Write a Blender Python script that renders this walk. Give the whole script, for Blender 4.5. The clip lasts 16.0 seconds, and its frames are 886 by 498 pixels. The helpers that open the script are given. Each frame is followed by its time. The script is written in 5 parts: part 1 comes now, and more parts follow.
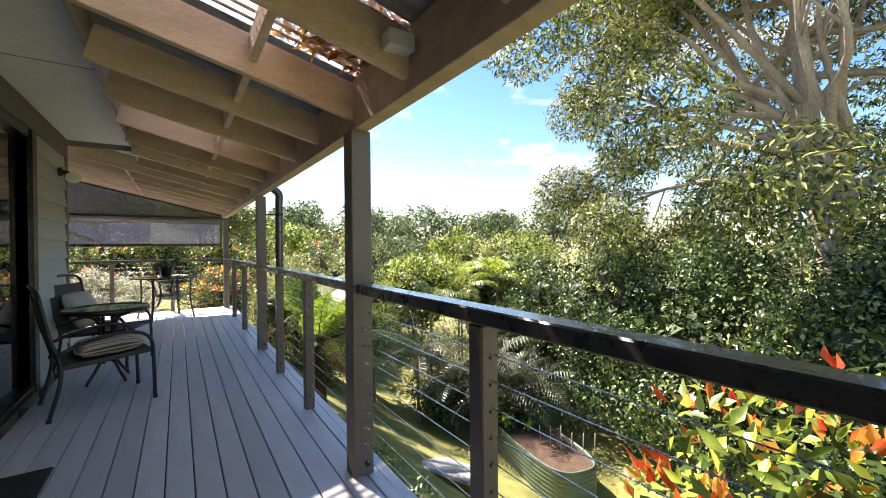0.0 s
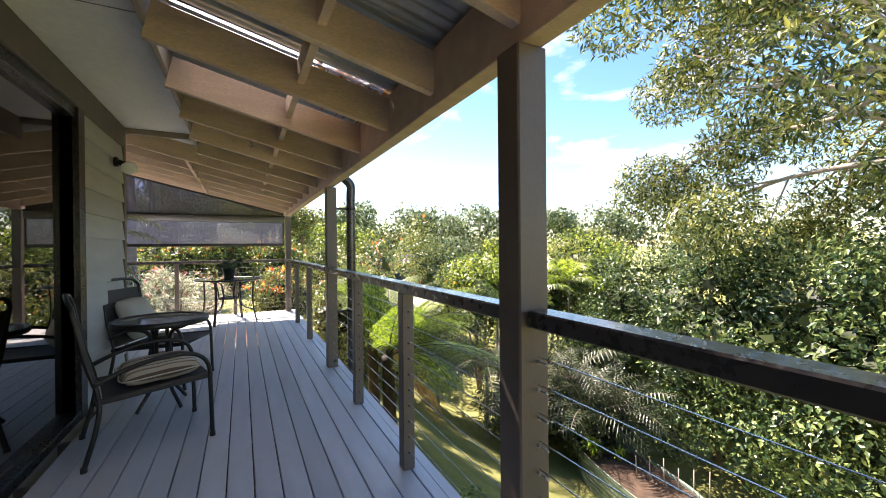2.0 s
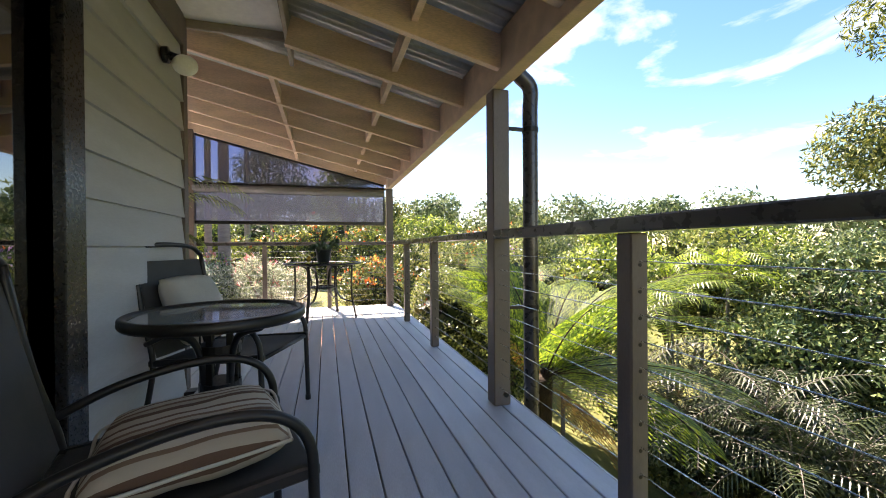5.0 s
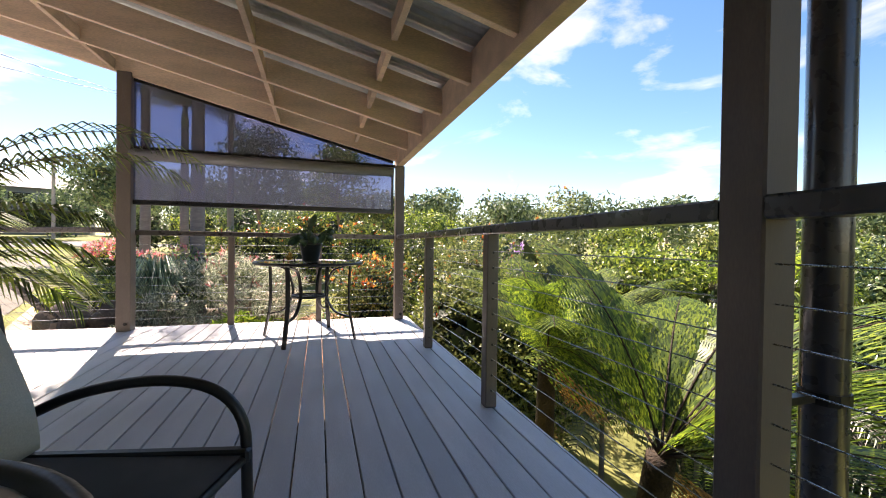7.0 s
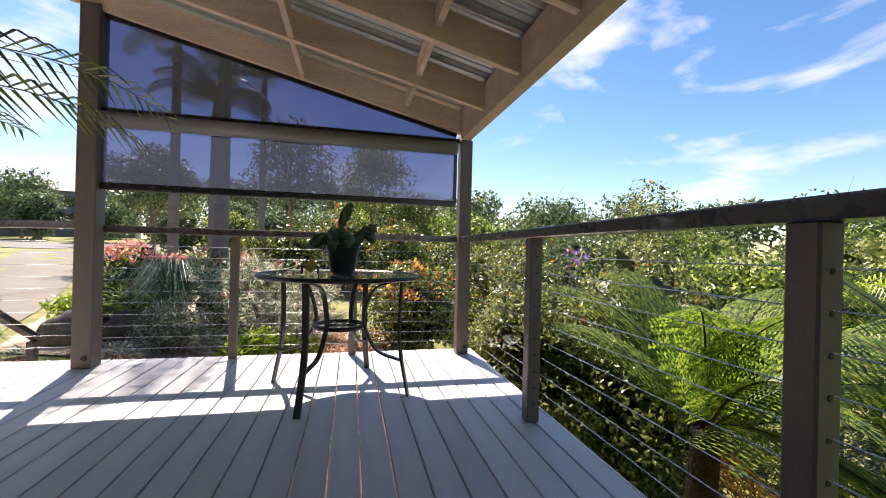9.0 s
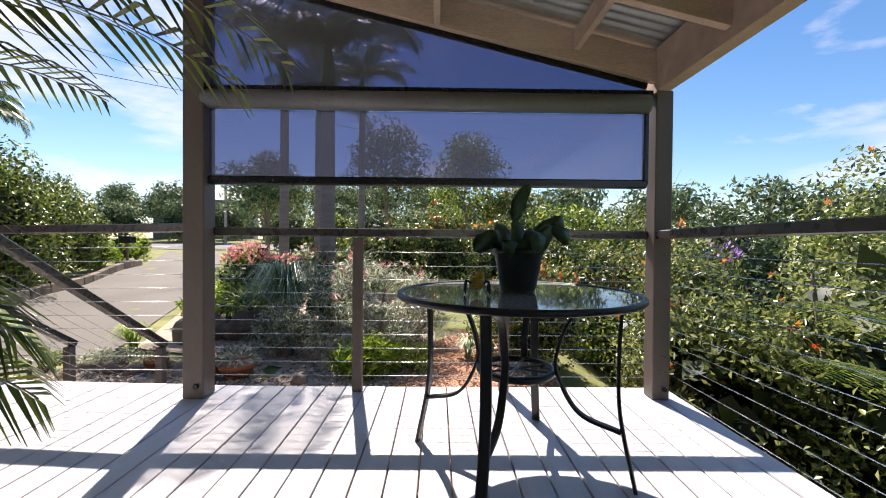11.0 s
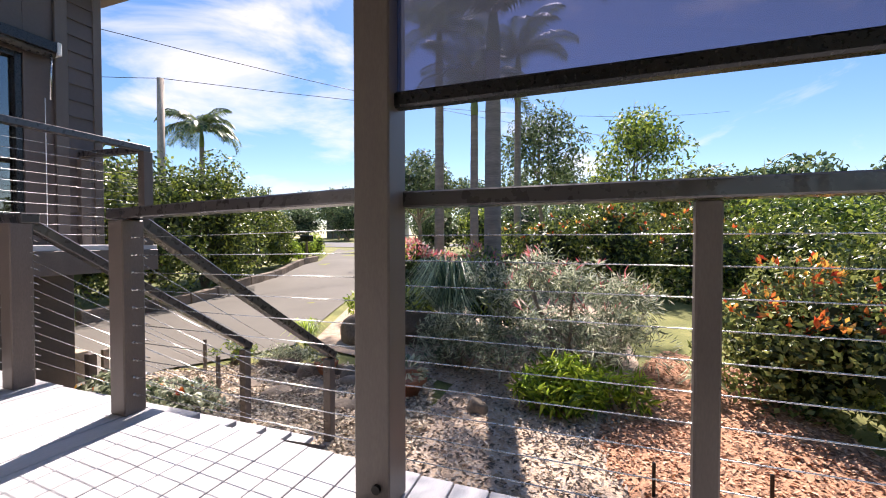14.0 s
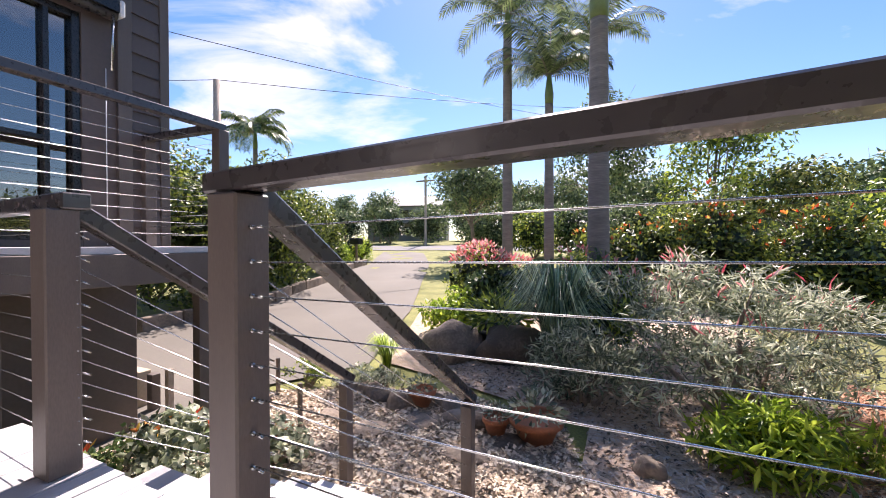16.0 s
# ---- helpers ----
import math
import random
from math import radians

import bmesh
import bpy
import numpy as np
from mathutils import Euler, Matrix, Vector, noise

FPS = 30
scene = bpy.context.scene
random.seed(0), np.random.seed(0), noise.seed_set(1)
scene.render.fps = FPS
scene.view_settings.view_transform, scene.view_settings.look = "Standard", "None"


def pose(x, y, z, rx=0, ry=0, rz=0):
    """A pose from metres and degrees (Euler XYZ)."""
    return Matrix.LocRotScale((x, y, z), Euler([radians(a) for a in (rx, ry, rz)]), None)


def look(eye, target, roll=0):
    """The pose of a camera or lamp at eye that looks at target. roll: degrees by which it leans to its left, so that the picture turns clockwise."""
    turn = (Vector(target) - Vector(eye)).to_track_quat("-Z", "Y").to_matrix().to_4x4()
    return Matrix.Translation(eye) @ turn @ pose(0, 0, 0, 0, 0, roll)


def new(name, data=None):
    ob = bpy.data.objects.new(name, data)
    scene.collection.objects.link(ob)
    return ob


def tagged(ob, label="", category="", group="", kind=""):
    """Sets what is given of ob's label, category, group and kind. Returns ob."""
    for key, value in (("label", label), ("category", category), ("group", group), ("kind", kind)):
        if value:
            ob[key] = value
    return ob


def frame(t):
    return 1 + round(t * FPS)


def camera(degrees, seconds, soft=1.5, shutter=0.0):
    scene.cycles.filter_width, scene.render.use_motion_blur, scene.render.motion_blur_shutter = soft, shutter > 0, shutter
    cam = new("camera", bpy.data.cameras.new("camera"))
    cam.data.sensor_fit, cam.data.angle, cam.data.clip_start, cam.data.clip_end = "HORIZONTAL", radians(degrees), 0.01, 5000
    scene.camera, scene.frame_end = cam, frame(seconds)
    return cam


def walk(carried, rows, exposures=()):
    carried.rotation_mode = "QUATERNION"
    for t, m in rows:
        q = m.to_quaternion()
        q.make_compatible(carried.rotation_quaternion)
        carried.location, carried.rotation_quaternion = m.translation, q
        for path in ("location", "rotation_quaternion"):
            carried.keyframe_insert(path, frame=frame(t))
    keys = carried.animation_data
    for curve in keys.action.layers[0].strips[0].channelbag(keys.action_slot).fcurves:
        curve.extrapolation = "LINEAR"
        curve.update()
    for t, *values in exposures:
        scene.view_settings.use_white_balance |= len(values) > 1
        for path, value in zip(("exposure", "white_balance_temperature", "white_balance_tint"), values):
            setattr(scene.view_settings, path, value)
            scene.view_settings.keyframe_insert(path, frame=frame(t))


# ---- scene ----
cam = camera(96.4, 16.0, soft=1.0)
PATH = [
    (0, (0.861, 0.008, 1.328), (1.972, 1.671, 1.314), -0.5),
    (0.5, (0.841, 0.223, 1.354), (1.917, 1.909, 1.336), -0.5),
    (1, (0.865, 0.505, 1.344), (1.892, 2.221, 1.33), -0.5),
    (1.5, (0.895, 0.811, 1.333), (1.862, 2.562, 1.328), -0.5),
    (2, (0.873, 1.127, 1.326), (1.779, 2.91, 1.316), -0.5),
    (2.5, (0.809, 1.449, 1.325), (1.651, 3.263, 1.308), -0.5),
    (3, (0.784, 1.789, 1.282), (1.546, 3.638, 1.266), -0.4),
    (3.5, (0.732, 2.123, 1.24), (1.42, 4.0, 1.22), -0.2),
    (4, (0.698, 2.536, 1.154), (1.311, 4.439, 1.159), -0.6),
    (4.5, (0.684, 2.924, 1.038), (1.258, 4.84, 1.036), -0.5),
    (4.7, (0.691, 3.077, 1.022), (1.255, 4.995, 1.01), -0.5),
    (6.8, (0.719, 4.774, 0.994), (1.325, 6.68, 0.982), 0.8),
    (7, (0.741, 4.957, 0.989), (1.341, 6.864, 0.965), 0.8),
    (7.5, (0.773, 5.396, 0.983), (1.356, 7.309, 0.979), 0.8),
    (8, (0.765, 5.821, 0.993), (1.337, 7.737, 0.994), 0.7),
    (8.5, (0.727, 6.187, 0.984), (1.267, 8.112, 0.985), 0.8),
    (8.7, (0.73, 6.314, 0.966), (1.237, 8.249, 0.973), 1.1),
    (10.8, (0.351, 7.413, 1.008), (0.425, 9.411, 0.964), 0.5),
    (11, (0.298, 7.505, 1.0), (0.323, 9.504, 0.975), 0.5),
    (11.5, (0.191, 7.723, 0.992), (0.079, 9.719, 0.958), 0.6),
    (12, (0.061, 7.913, 0.976), (-0.18, 9.898, 0.939), 0.6),
    (12.5, (-0.079, 8.111, 0.959), (-0.427, 10.081, 0.936), 0.2),
    (13, (-0.206, 8.349, 0.962), (-0.656, 10.297, 0.925), 0.1),
    (13.5, (-0.387, 8.593, 0.935), (-0.937, 10.515, 0.901), -0.5),
    (14, (-0.586, 8.85, 0.921), (-1.243, 10.739, 0.882), 0.0),
    (14.5, (-0.881, 9.099, 0.882), (-1.614, 10.96, 0.865), -0.1),
    (15, (-1.19, 9.283, 0.874), (-1.965, 11.127, 0.858), -0.1),
    (15.5, (-1.525, 9.424, 0.877), (-2.336, 11.252, 0.844), 0.1),
    (16, (-1.923, 9.528, 0.894), (-2.742, 11.353, 0.872), -0.1),
]
walk(cam, [(t, look(eye, target, roll)) for t, eye, target, roll in PATH], [(0.0, 1.94, 7300, 19), (2.5, 2.12, 7500, 20), (4.5, 2.12, 7700, 21), (7.0, 1.62, 7550, 21), (8.5, 1.37, 7250, 20), (11.0, 1.03, 6750, 18), (14.0, 1.07, 6750, 21), (16.0, 1.22, 6700, 26)])

# ---- world and sun ----
SUN_EL, SUN_AZ = 50.0, (-0.233, 0.972)
world = bpy.data.worlds.new("sky")
scene.world = world
world.use_nodes = True
wn, wl = world.node_tree.nodes, world.node_tree.links
wn.clear()
sky = wn.new("ShaderNodeTexSky")
sky.sky_type, sky.sun_disc = "NISHITA", False
sky.sun_elevation, sky.sun_rotation = radians(SUN_EL), math.atan2(SUN_AZ[0], SUN_AZ[1])
sky.air_density, sky.dust_density, sky.ozone_density = 1.0, 0.25, 1.6
wgeo = wn.new("ShaderNodeTexCoord")
wmap = wn.new("ShaderNodeMapping")
wmap.inputs["Scale"].default_value = (1.0, 1.0, 2.6)
wmap.inputs["Rotation"].default_value = (0.1, 0.25, 1.3)
wnoise = wn.new("ShaderNodeTexNoise")
wnoise.inputs["Scale"].default_value, wnoise.inputs["Detail"].default_value = 2.3, 9.0
wnoise.inputs["Roughness"].default_value, wnoise.inputs["Distortion"].default_value = 0.56, 0.35
wramp = wn.new("ShaderNodeValToRGB")
wramp.color_ramp.elements[0].position, wramp.color_ramp.elements[1].position = 0.53, 0.70
wmix = wn.new("ShaderNodeMixRGB")
wmix.inputs[2].default_value = (6.6, 6.7, 7.0, 1)
wsat = wn.new("ShaderNodeHueSaturation")
wsat.inputs["Saturation"].default_value = 1.28
wbg, wout = wn.new("ShaderNodeBackground"), wn.new("ShaderNodeOutputWorld")
wbg.inputs["Strength"].default_value = 0.085
wl.new(wgeo.outputs["Generated"], wmap.inputs["Vector"])
wl.new(wmap.outputs["Vector"], wnoise.inputs["Vector"])
wl.new(wnoise.outputs["Fac"], wramp.inputs["Fac"])
wl.new(wramp.outputs["Color"], wmix.inputs[0])
wl.new(sky.outputs["Color"], wsat.inputs["Color"])
wl.new(wsat.outputs["Color"], wmix.inputs[1])
wl.new(wmix.outputs["Color"], wbg.inputs["Color"])
wl.new(wbg.outputs["Background"], wout.inputs["Surface"])

sun = new("sun", bpy.data.lights.new("sun", "SUN"))
sun.data.energy, sun.data.angle, sun.data.color = 5.0, radians(0.53), (1.0, 0.95, 0.87)
sun_dir = Vector((SUN_AZ[0] * math.cos(radians(SUN_EL)), SUN_AZ[1] * math.cos(radians(SUN_EL)), math.sin(radians(SUN_EL))))
sun.matrix_world = look(tuple(sun_dir * 40), (0, 0, 0))


# ---- materials ----
def material(name, color, rough=0.6, metal=0.0, var=0.12, scale=6.0, fine=60.0, bump=0.15, dist=0.004, stretch=(1, 1, 1), color2=None, island=0.0, objrand=0.0, spec=0.5, transmit=0.0, coat=0.0):
    """Procedural surface: base colour broken at two scales, roughness variation and fine relief, in world metres."""
    m = bpy.data.materials.new(name)
    m.use_nodes = True
    n, l = m.node_tree.nodes, m.node_tree.links
    b = n["Principled BSDF"]
    b.inputs["Metallic"].default_value = metal
    b.inputs["Specular IOR Level"].default_value = spec
    b.inputs["Coat Weight"].default_value = coat
    co, mp = n.new("ShaderNodeTexCoord"), n.new("ShaderNodeMapping")
    mp.inputs["Scale"].default_value = stretch
    l.new(co.outputs["Object"], mp.inputs["Vector"])
    big, small = n.new("ShaderNodeTexNoise"), n.new("ShaderNodeTexNoise")
    big.inputs["Scale"].default_value, big.inputs["Detail"].default_value = scale, 4
    small.inputs["Scale"].default_value, small.inputs["Detail"].default_value = fine, 5
    for t in (big, small):
        l.new(mp.outputs["Vector"], t.inputs["Vector"])
    add = n.new("ShaderNodeMath")
    add.operation = "ADD"
    l.new(big.outputs["Fac"], add.inputs[0])
    l.new(small.outputs["Fac"], add.inputs[1])
    half = n.new("ShaderNodeMath")
    half.operation = "MULTIPLY"
    half.inputs[1].default_value = 0.5
    l.new(add.outputs[0], half.inputs[0])
    last = half.outputs[0]
    if island or objrand:
        src = n.new("ShaderNodeNewGeometry").outputs["Random Per Island"] if island else n.new("ShaderNodeObjectInfo").outputs["Random"]
        k = n.new("ShaderNodeMath")
        k.operation = "MULTIPLY_ADD"
        k.inputs[1].default_value, k.inputs[2].default_value = (island or objrand), -0.5 * (island or objrand)
        l.new(src, k.inputs[0])
        s2 = n.new("ShaderNodeMath")
        s2.operation = "ADD"
        l.new(last, s2.inputs[0])
        l.new(k.outputs[0], s2.inputs[1])
        last = s2.outputs[0]
    ramp = n.new("ShaderNodeValToRGB")
    c2 = color2 or tuple(min(1, c * (1 + 2.2 * var)) for c in color)
    c1 = tuple(c * (1 - 1.6 * var) for c in color)
    e = ramp.color_ramp.elements
    e[0].position, e[1].position = 0.3, 0.72
    e[0].color, e[1].color = (*c1, 1), (*c2, 1)
    mid = ramp.color_ramp.elements.new(0.5)
    mid.color = (*color, 1)
    l.new(last, ramp.inputs["Fac"])
    l.new(ramp.outputs["Color"], b.inputs["Base Color"])
    r = n.new("ShaderNodeMapRange")
    r.inputs["From Min"].default_value, r.inputs["From Max"].default_value = 0.25, 0.75
    r.inputs["To Min"].default_value, r.inputs["To Max"].default_value = max(0.02, rough - 0.1), min(1, rough + 0.1)
    l.new(small.outputs["Fac"], r.inputs["Value"])
    l.new(r.outputs["Result"], b.inputs["Roughness"])
    if bump:
        bp = n.new("ShaderNodeBump")
        bp.inputs["Strength"].default_value, bp.inputs["Distance"].default_value = bump, dist
        l.new(half.outputs[0], bp.inputs["Height"])
        l.new(bp.outputs["Normal"], b.inputs["Normal"])
    if transmit:
        tr, mx = n.new("ShaderNodeBsdfTranslucent"), n.new("ShaderNodeMixShader")
        mx.inputs[0].default_value = transmit
        l.new(ramp.outputs["Color"], tr.inputs["Color"])
        l.new(b.outputs["BSDF"], mx.inputs[1])
        l.new(tr.outputs["BSDF"], mx.inputs[2])
        l.new(mx.outputs["Shader"], n["Material Output"].inputs["Surface"])
    return m


def leaf_material(name, dark, mid, light, rough=0.42, transmit=0.35, gain=1.7):
    """Leaves: each leaf its own shade between three greens, glossy above, letting light through."""
    m = material(name, mid, rough, island=0.9, transmit=transmit, bump=0.0, scale=1.2, fine=14, spec=0.5)
    e = m.node_tree.nodes["Color Ramp"].color_ramp.elements
    e[0].color, e[1].color, e[2].color = [(*(min(0.9, gain * c) for c in q), 1) for q in (dark, mid, light)]
    e[0].position, e[1].position, e[2].position = 0.18, 0.5, 0.85
    return m


def see_through(name, tint, gloss, rough=0.0, body=(0, 0, 0), solid=0.0, milky=False):
    """Glass or tinted film: a clear coloured sheet with a Fresnel mirror on it, and some body colour; milky film scatters light through."""
    m = bpy.data.materials.new(name)
    m.use_nodes = True
    n, l = m.node_tree.nodes, m.node_tree.links
    n.remove(n["Principled BSDF"])
    tr, gl, df, fr = n.new("ShaderNodeBsdfTransparent"), n.new("ShaderNodeBsdfGlossy"), n.new("ShaderNodeBsdfTranslucent" if milky else "ShaderNodeBsdfDiffuse"), n.new("ShaderNodeFresnel")
    tr.inputs["Color"].default_value = (*tint, 1)
    gl.inputs["Roughness"].default_value = rough
    df.inputs["Color"].default_value = (*body, 1)
    fr.inputs["IOR"].default_value = gloss
    a, b = n.new("ShaderNodeMixShader"), n.new("ShaderNodeMixShader")
    a.inputs[0].default_value = solid
    l.new(tr.outputs[0], a.inputs[1])
    l.new(df.outputs[0], a.inputs[2])
    l.new(fr.outputs[0], b.inputs[0])
    l.new(a.outputs[0], b.inputs[1])
    l.new(gl.outputs[0], b.inputs[2])
    l.new(b.outputs[0], n["Material Output"].inputs["Surface"])
    return m


M = dict(
    deck=material("painted_deck", (0.53, 0.52, 0.535), 0.5, var=0.1, scale=1.6, fine=40, bump=0.25, dist=0.002, stretch=(6, 1, 6), objrand=0.35),
    post=material("taupe_paint", (0.138, 0.110, 0.094), 0.45, var=0.12, scale=2.5, fine=50, bump=0.2, dist=0.002, stretch=(4, 4, 1)),
    rail=material("charcoal_paint", (0.056, 0.048, 0.047), 0.3, var=0.06, scale=1.5, fine=25, bump=0.0, coat=0.4),
    rafter=material("oiled_rafter", (0.68, 0.51, 0.39), 0.6, var=0.16, scale=2.0, fine=40, bump=0.3, dist=0.003, stretch=(1, 5, 5), objrand=0.3),
    board=material("grey_weatherboard", (0.46, 0.46, 0.465), 0.55, var=0.08, scale=2, fine=30, bump=0.25, dist=0.002, stretch=(6, 1, 6), objrand=0.2),
    darkboard=material("brown_weatherboard", (0.115, 0.09, 0.08), 0.5, var=0.1, scale=2, fine=30, bump=0.25, dist=0.002, objrand=0.2),
    soffit=material("soffit_sheet", (0.86, 0.845, 0.79), 0.7, var=0.05, scale=1.2, fine=25, bump=0.1),
    fascia=material("fascia_paint", (0.30, 0.25, 0.21), 0.5, var=0.1),
    steelroof=material("roof_sheet", (0.42, 0.44, 0.43), 0.4, metal=0.5, var=0.12, scale=3, fine=30, bump=0.1),
    black=material("black_powder_coat", (0.014, 0.013, 0.013), 0.38, var=0.2, scale=8, fine=120, bump=0.1, dist=0.001),
    frame=material("black_aluminium", (0.012, 0.012, 0.013), 0.3, var=0.2, scale=4, fine=80, bump=0.05, dist=0.001),
    wire=material("stainless_wire", (0.62, 0.62, 0.60), 0.25, metal=1.0, var=0.08, scale=30, fine=300, bump=0.0),
    bolt=material("dark_bolt", (0.03, 0.028, 0.026), 0.4, metal=0.6, var=0.1),
    sling=material("sling_mesh", (0.06, 0.06, 0.06), 0.75, var=0.15, scale=10, fine=420, bump=0.5, dist=0.002),
    # near-black colour standing in for the darkness of unlit rooms and recesses
    dark=material("painted_darkness", (0.02, 0.019, 0.018), 0.8, var=0.2, scale=1.5, fine=12),
    soil=material("bed_soil", (0.075, 0.045, 0.03), 0.95, var=0.35, scale=6, fine=45, bump=0.8, dist=0.03),
    terracotta=material("terracotta", (0.42, 0.155, 0.075), 0.7, var=0.18, scale=5, fine=60, bump=0.2),
    potdark=material("dark_pot", (0.02, 0.024, 0.02), 0.35, var=0.2, scale=6, fine=50),
    rock=material("garden_rock", (0.21, 0.165, 0.125), 0.9, var=0.3, scale=4, fine=28, bump=0.8, dist=0.03, objrand=0.4),
    concrete=material("drive_concrete", (0.150, 0.135, 0.110), 0.85, var=0.14, scale=0.5, fine=30, bump=0.25, dist=0.006),
    bark=material("tree_bark", (0.25, 0.19, 0.145), 0.9, var=0.3, scale=3, fine=18, bump=0.8, dist=0.03, stretch=(3, 3, 0.6)),
    palebark=material("pale_bark", (0.42, 0.345, 0.285), 0.85, var=0.25, scale=2, fine=14, bump=0.5, dist=0.02, stretch=(2, 2, 0.6)),
    palmbark=material("palm_bark", (0.23, 0.20, 0.18), 0.9, var=0.2, scale=1.5, fine=12, bump=0.6, dist=0.02, stretch=(0.6, 0.6, 5)),
    fernbark=material("fern_trunk", (0.045, 0.03, 0.02), 0.95, var=0.4, scale=8, fine=50, bump=1.0, dist=0.03),
    plastic=material("white_plastic", (0.86, 0.86, 0.84), 0.4, var=0.05),
    bedsteel=material("green_corrugated_steel", (0.11, 0.15, 0.12), 0.45, metal=0.3, var=0.15, scale=4, fine=40),
    brass=material("frog_glaze", (0.42, 0.27, 0.03), 0.3, var=0.3, scale=20, fine=90),
    cushion=None, glass=None,
)
M["glass"] = see_through("door_glass", (0.55, 0.58, 0.58), 3.3)
M["tableglass"] = see_through("table_glass", (0.55, 0.62, 0.60), 1.6, 0.04, (0.50, 0.57, 0.55), 0.55)
M["film"] = see_through("tinted_film", (0.43, 0.43, 0.55), 1.42, 0.02, (0.48, 0.48, 0.50), 0.22)
M["blindfilm"] = see_through("milky_tinted_film", (0.43, 0.43, 0.54), 1.42, 0.02, (0.38, 0.42, 0.47), 0.14, True)
M["clear"] = see_through("clear_sheet", (0.9, 0.92, 0.92), 1.45, 0.05, (0.85, 0.85, 0.85), 0.55, True)
LEAF = dict(
    gum=leaf_material("gum_leaves", (0.03, 0.05, 0.014), (0.11, 0.15, 0.04), (0.38, 0.38, 0.10), 0.38, 0.24, 1.15),
    gloss=leaf_material("glossy_leaves", (0.016, 0.036, 0.014), (0.05, 0.09, 0.032), (0.17, 0.215, 0.075), 0.28, 0.20, 1.4),
    hedge=leaf_material("hedge_leaves", (0.03, 0.055, 0.014), (0.095, 0.145, 0.03), (0.30, 0.345, 0.05), 0.35, 0.40, 1.7),
    boundary=leaf_material("boundary_hedge_leaves", (0.028, 0.046, 0.013), (0.08, 0.118, 0.028), (0.26, 0.30, 0.05), 0.35, 0.26, 1.5),
    lime=leaf_material("lime_leaves", (0.08, 0.14, 0.015), (0.22, 0.33, 0.035), (0.48, 0.58, 0.07), 0.4, 0.45, 1.25),
    silver=leaf_material("silver_leaves", (0.085, 0.105, 0.065), (0.20, 0.23, 0.145), (0.52, 0.53, 0.40), 0.5, 0.40, 1.55),
    red=leaf_material("red_tips", (0.50, 0.055, 0.025), (0.74, 0.19, 0.05), (0.85, 0.50, 0.10), 0.35, 0.4, 1.1),
    pink=leaf_material("pink_flowers", (0.42, 0.07, 0.09), (0.68, 0.20, 0.20), (0.85, 0.42, 0.38), 0.5, 0.4),
    palm=leaf_material("palm_leaflets", (0.035, 0.06, 0.014), (0.09, 0.14, 0.03), (0.26, 0.32, 0.06), 0.32, 0.30, 1.45),
    photinia=leaf_material("photinia_leaves", (0.045, 0.062, 0.02), (0.12, 0.155, 0.045), (0.30, 0.32, 0.10), 0.3, 0.38, 1.35),
    # palm greens darkened so the understorey carries its shade in the leaf colour
    shade_toned=leaf_material("shade_toned_leaflets", (0.018, 0.03, 0.012), (0.04, 0.062, 0.024), (0.09, 0.12, 0.05), 0.4, 0.12, 1.0),
    # near-black greens: the gloom inside a bush put into leaf colour
    shade=leaf_material("shade_dark_inner_leaves", (0.014, 0.024, 0.008), (0.032, 0.05, 0.016), (0.06, 0.085, 0.026), 0.6, 0.08, 1.0),
    fern=leaf_material("fern_leaflets", (0.05, 0.105, 0.016), (0.15, 0.26, 0.035), (0.40, 0.52, 0.05), 0.45, 0.5, 0.74),
    strap=leaf_material("strap_leaves", (0.06, 0.10, 0.05), (0.16, 0.22, 0.11), (0.42, 0.48, 0.28), 0.4, 0.3),
    far=leaf_material("far_leaves", (0.035, 0.06, 0.03), (0.09, 0.13, 0.055), (0.20, 0.25, 0.11), 0.5, 0.3, 1.4),
    brown=leaf_material("dead_leaves", (0.10, 0.04, 0.012), (0.26, 0.12, 0.03), (0.42, 0.24, 0.07), 0.6, 0.3),
)


def striped_fabric():
    m = material("striped_fabric", (0.34, 0.26, 0.19), 0.9, var=0.1, scale=8, fine=300, bump=0.4, dist=0.002)
    n, l = m.node_tree.nodes, m.node_tree.links
    co, sep, w = n.new("ShaderNodeTexCoord"), n.new("ShaderNodeSeparateXYZ"), n.new("ShaderNodeMath")
    l.new(co.outputs["Object"], sep.inputs[0])
    w.operation = "MULTIPLY_ADD"
    w.inputs[1].default_value, w.inputs[2].default_value = 7.0, 10.0
    l.new(sep.outputs["Y"], w.inputs[0])
    fr = n.new("ShaderNodeMath")
    fr.operation = "FRACT"
    l.new(w.outputs[0], fr.inputs[0])
    rp = n.new("ShaderNodeValToRGB")
    rp.color_ramp.interpolation = "CONSTANT"
    e = rp.color_ramp.elements
    e[0].color, e[1].color, e[1].position = (0.50, 0.46, 0.38, 1), (0.13, 0.075, 0.05, 1), 0.30
    for p, c in ((0.48, (0.42, 0.37, 0.30)), (0.62, (0.20, 0.13, 0.09)), (0.72, (0.52, 0.48, 0.41)), (0.90, (0.16, 0.10, 0.07))):
        q = e.new(p)
        q.color = (*c, 1)
    l.new(fr.outputs[0], rp.inputs["Fac"])
    l.new(rp.outputs["Color"], n["Principled BSDF"].inputs["Base Color"])
    return m


M["cushion"] = striped_fabric()
M["pillow"] = material("cream_fabric", (0.50, 0.48, 0.43), 0.9, var=0.12, scale=5, fine=260, bump=0.4, dist=0.002)
M["piping"] = material("cream_piping", (0.6, 0.57, 0.5), 0.9, var=0.05)


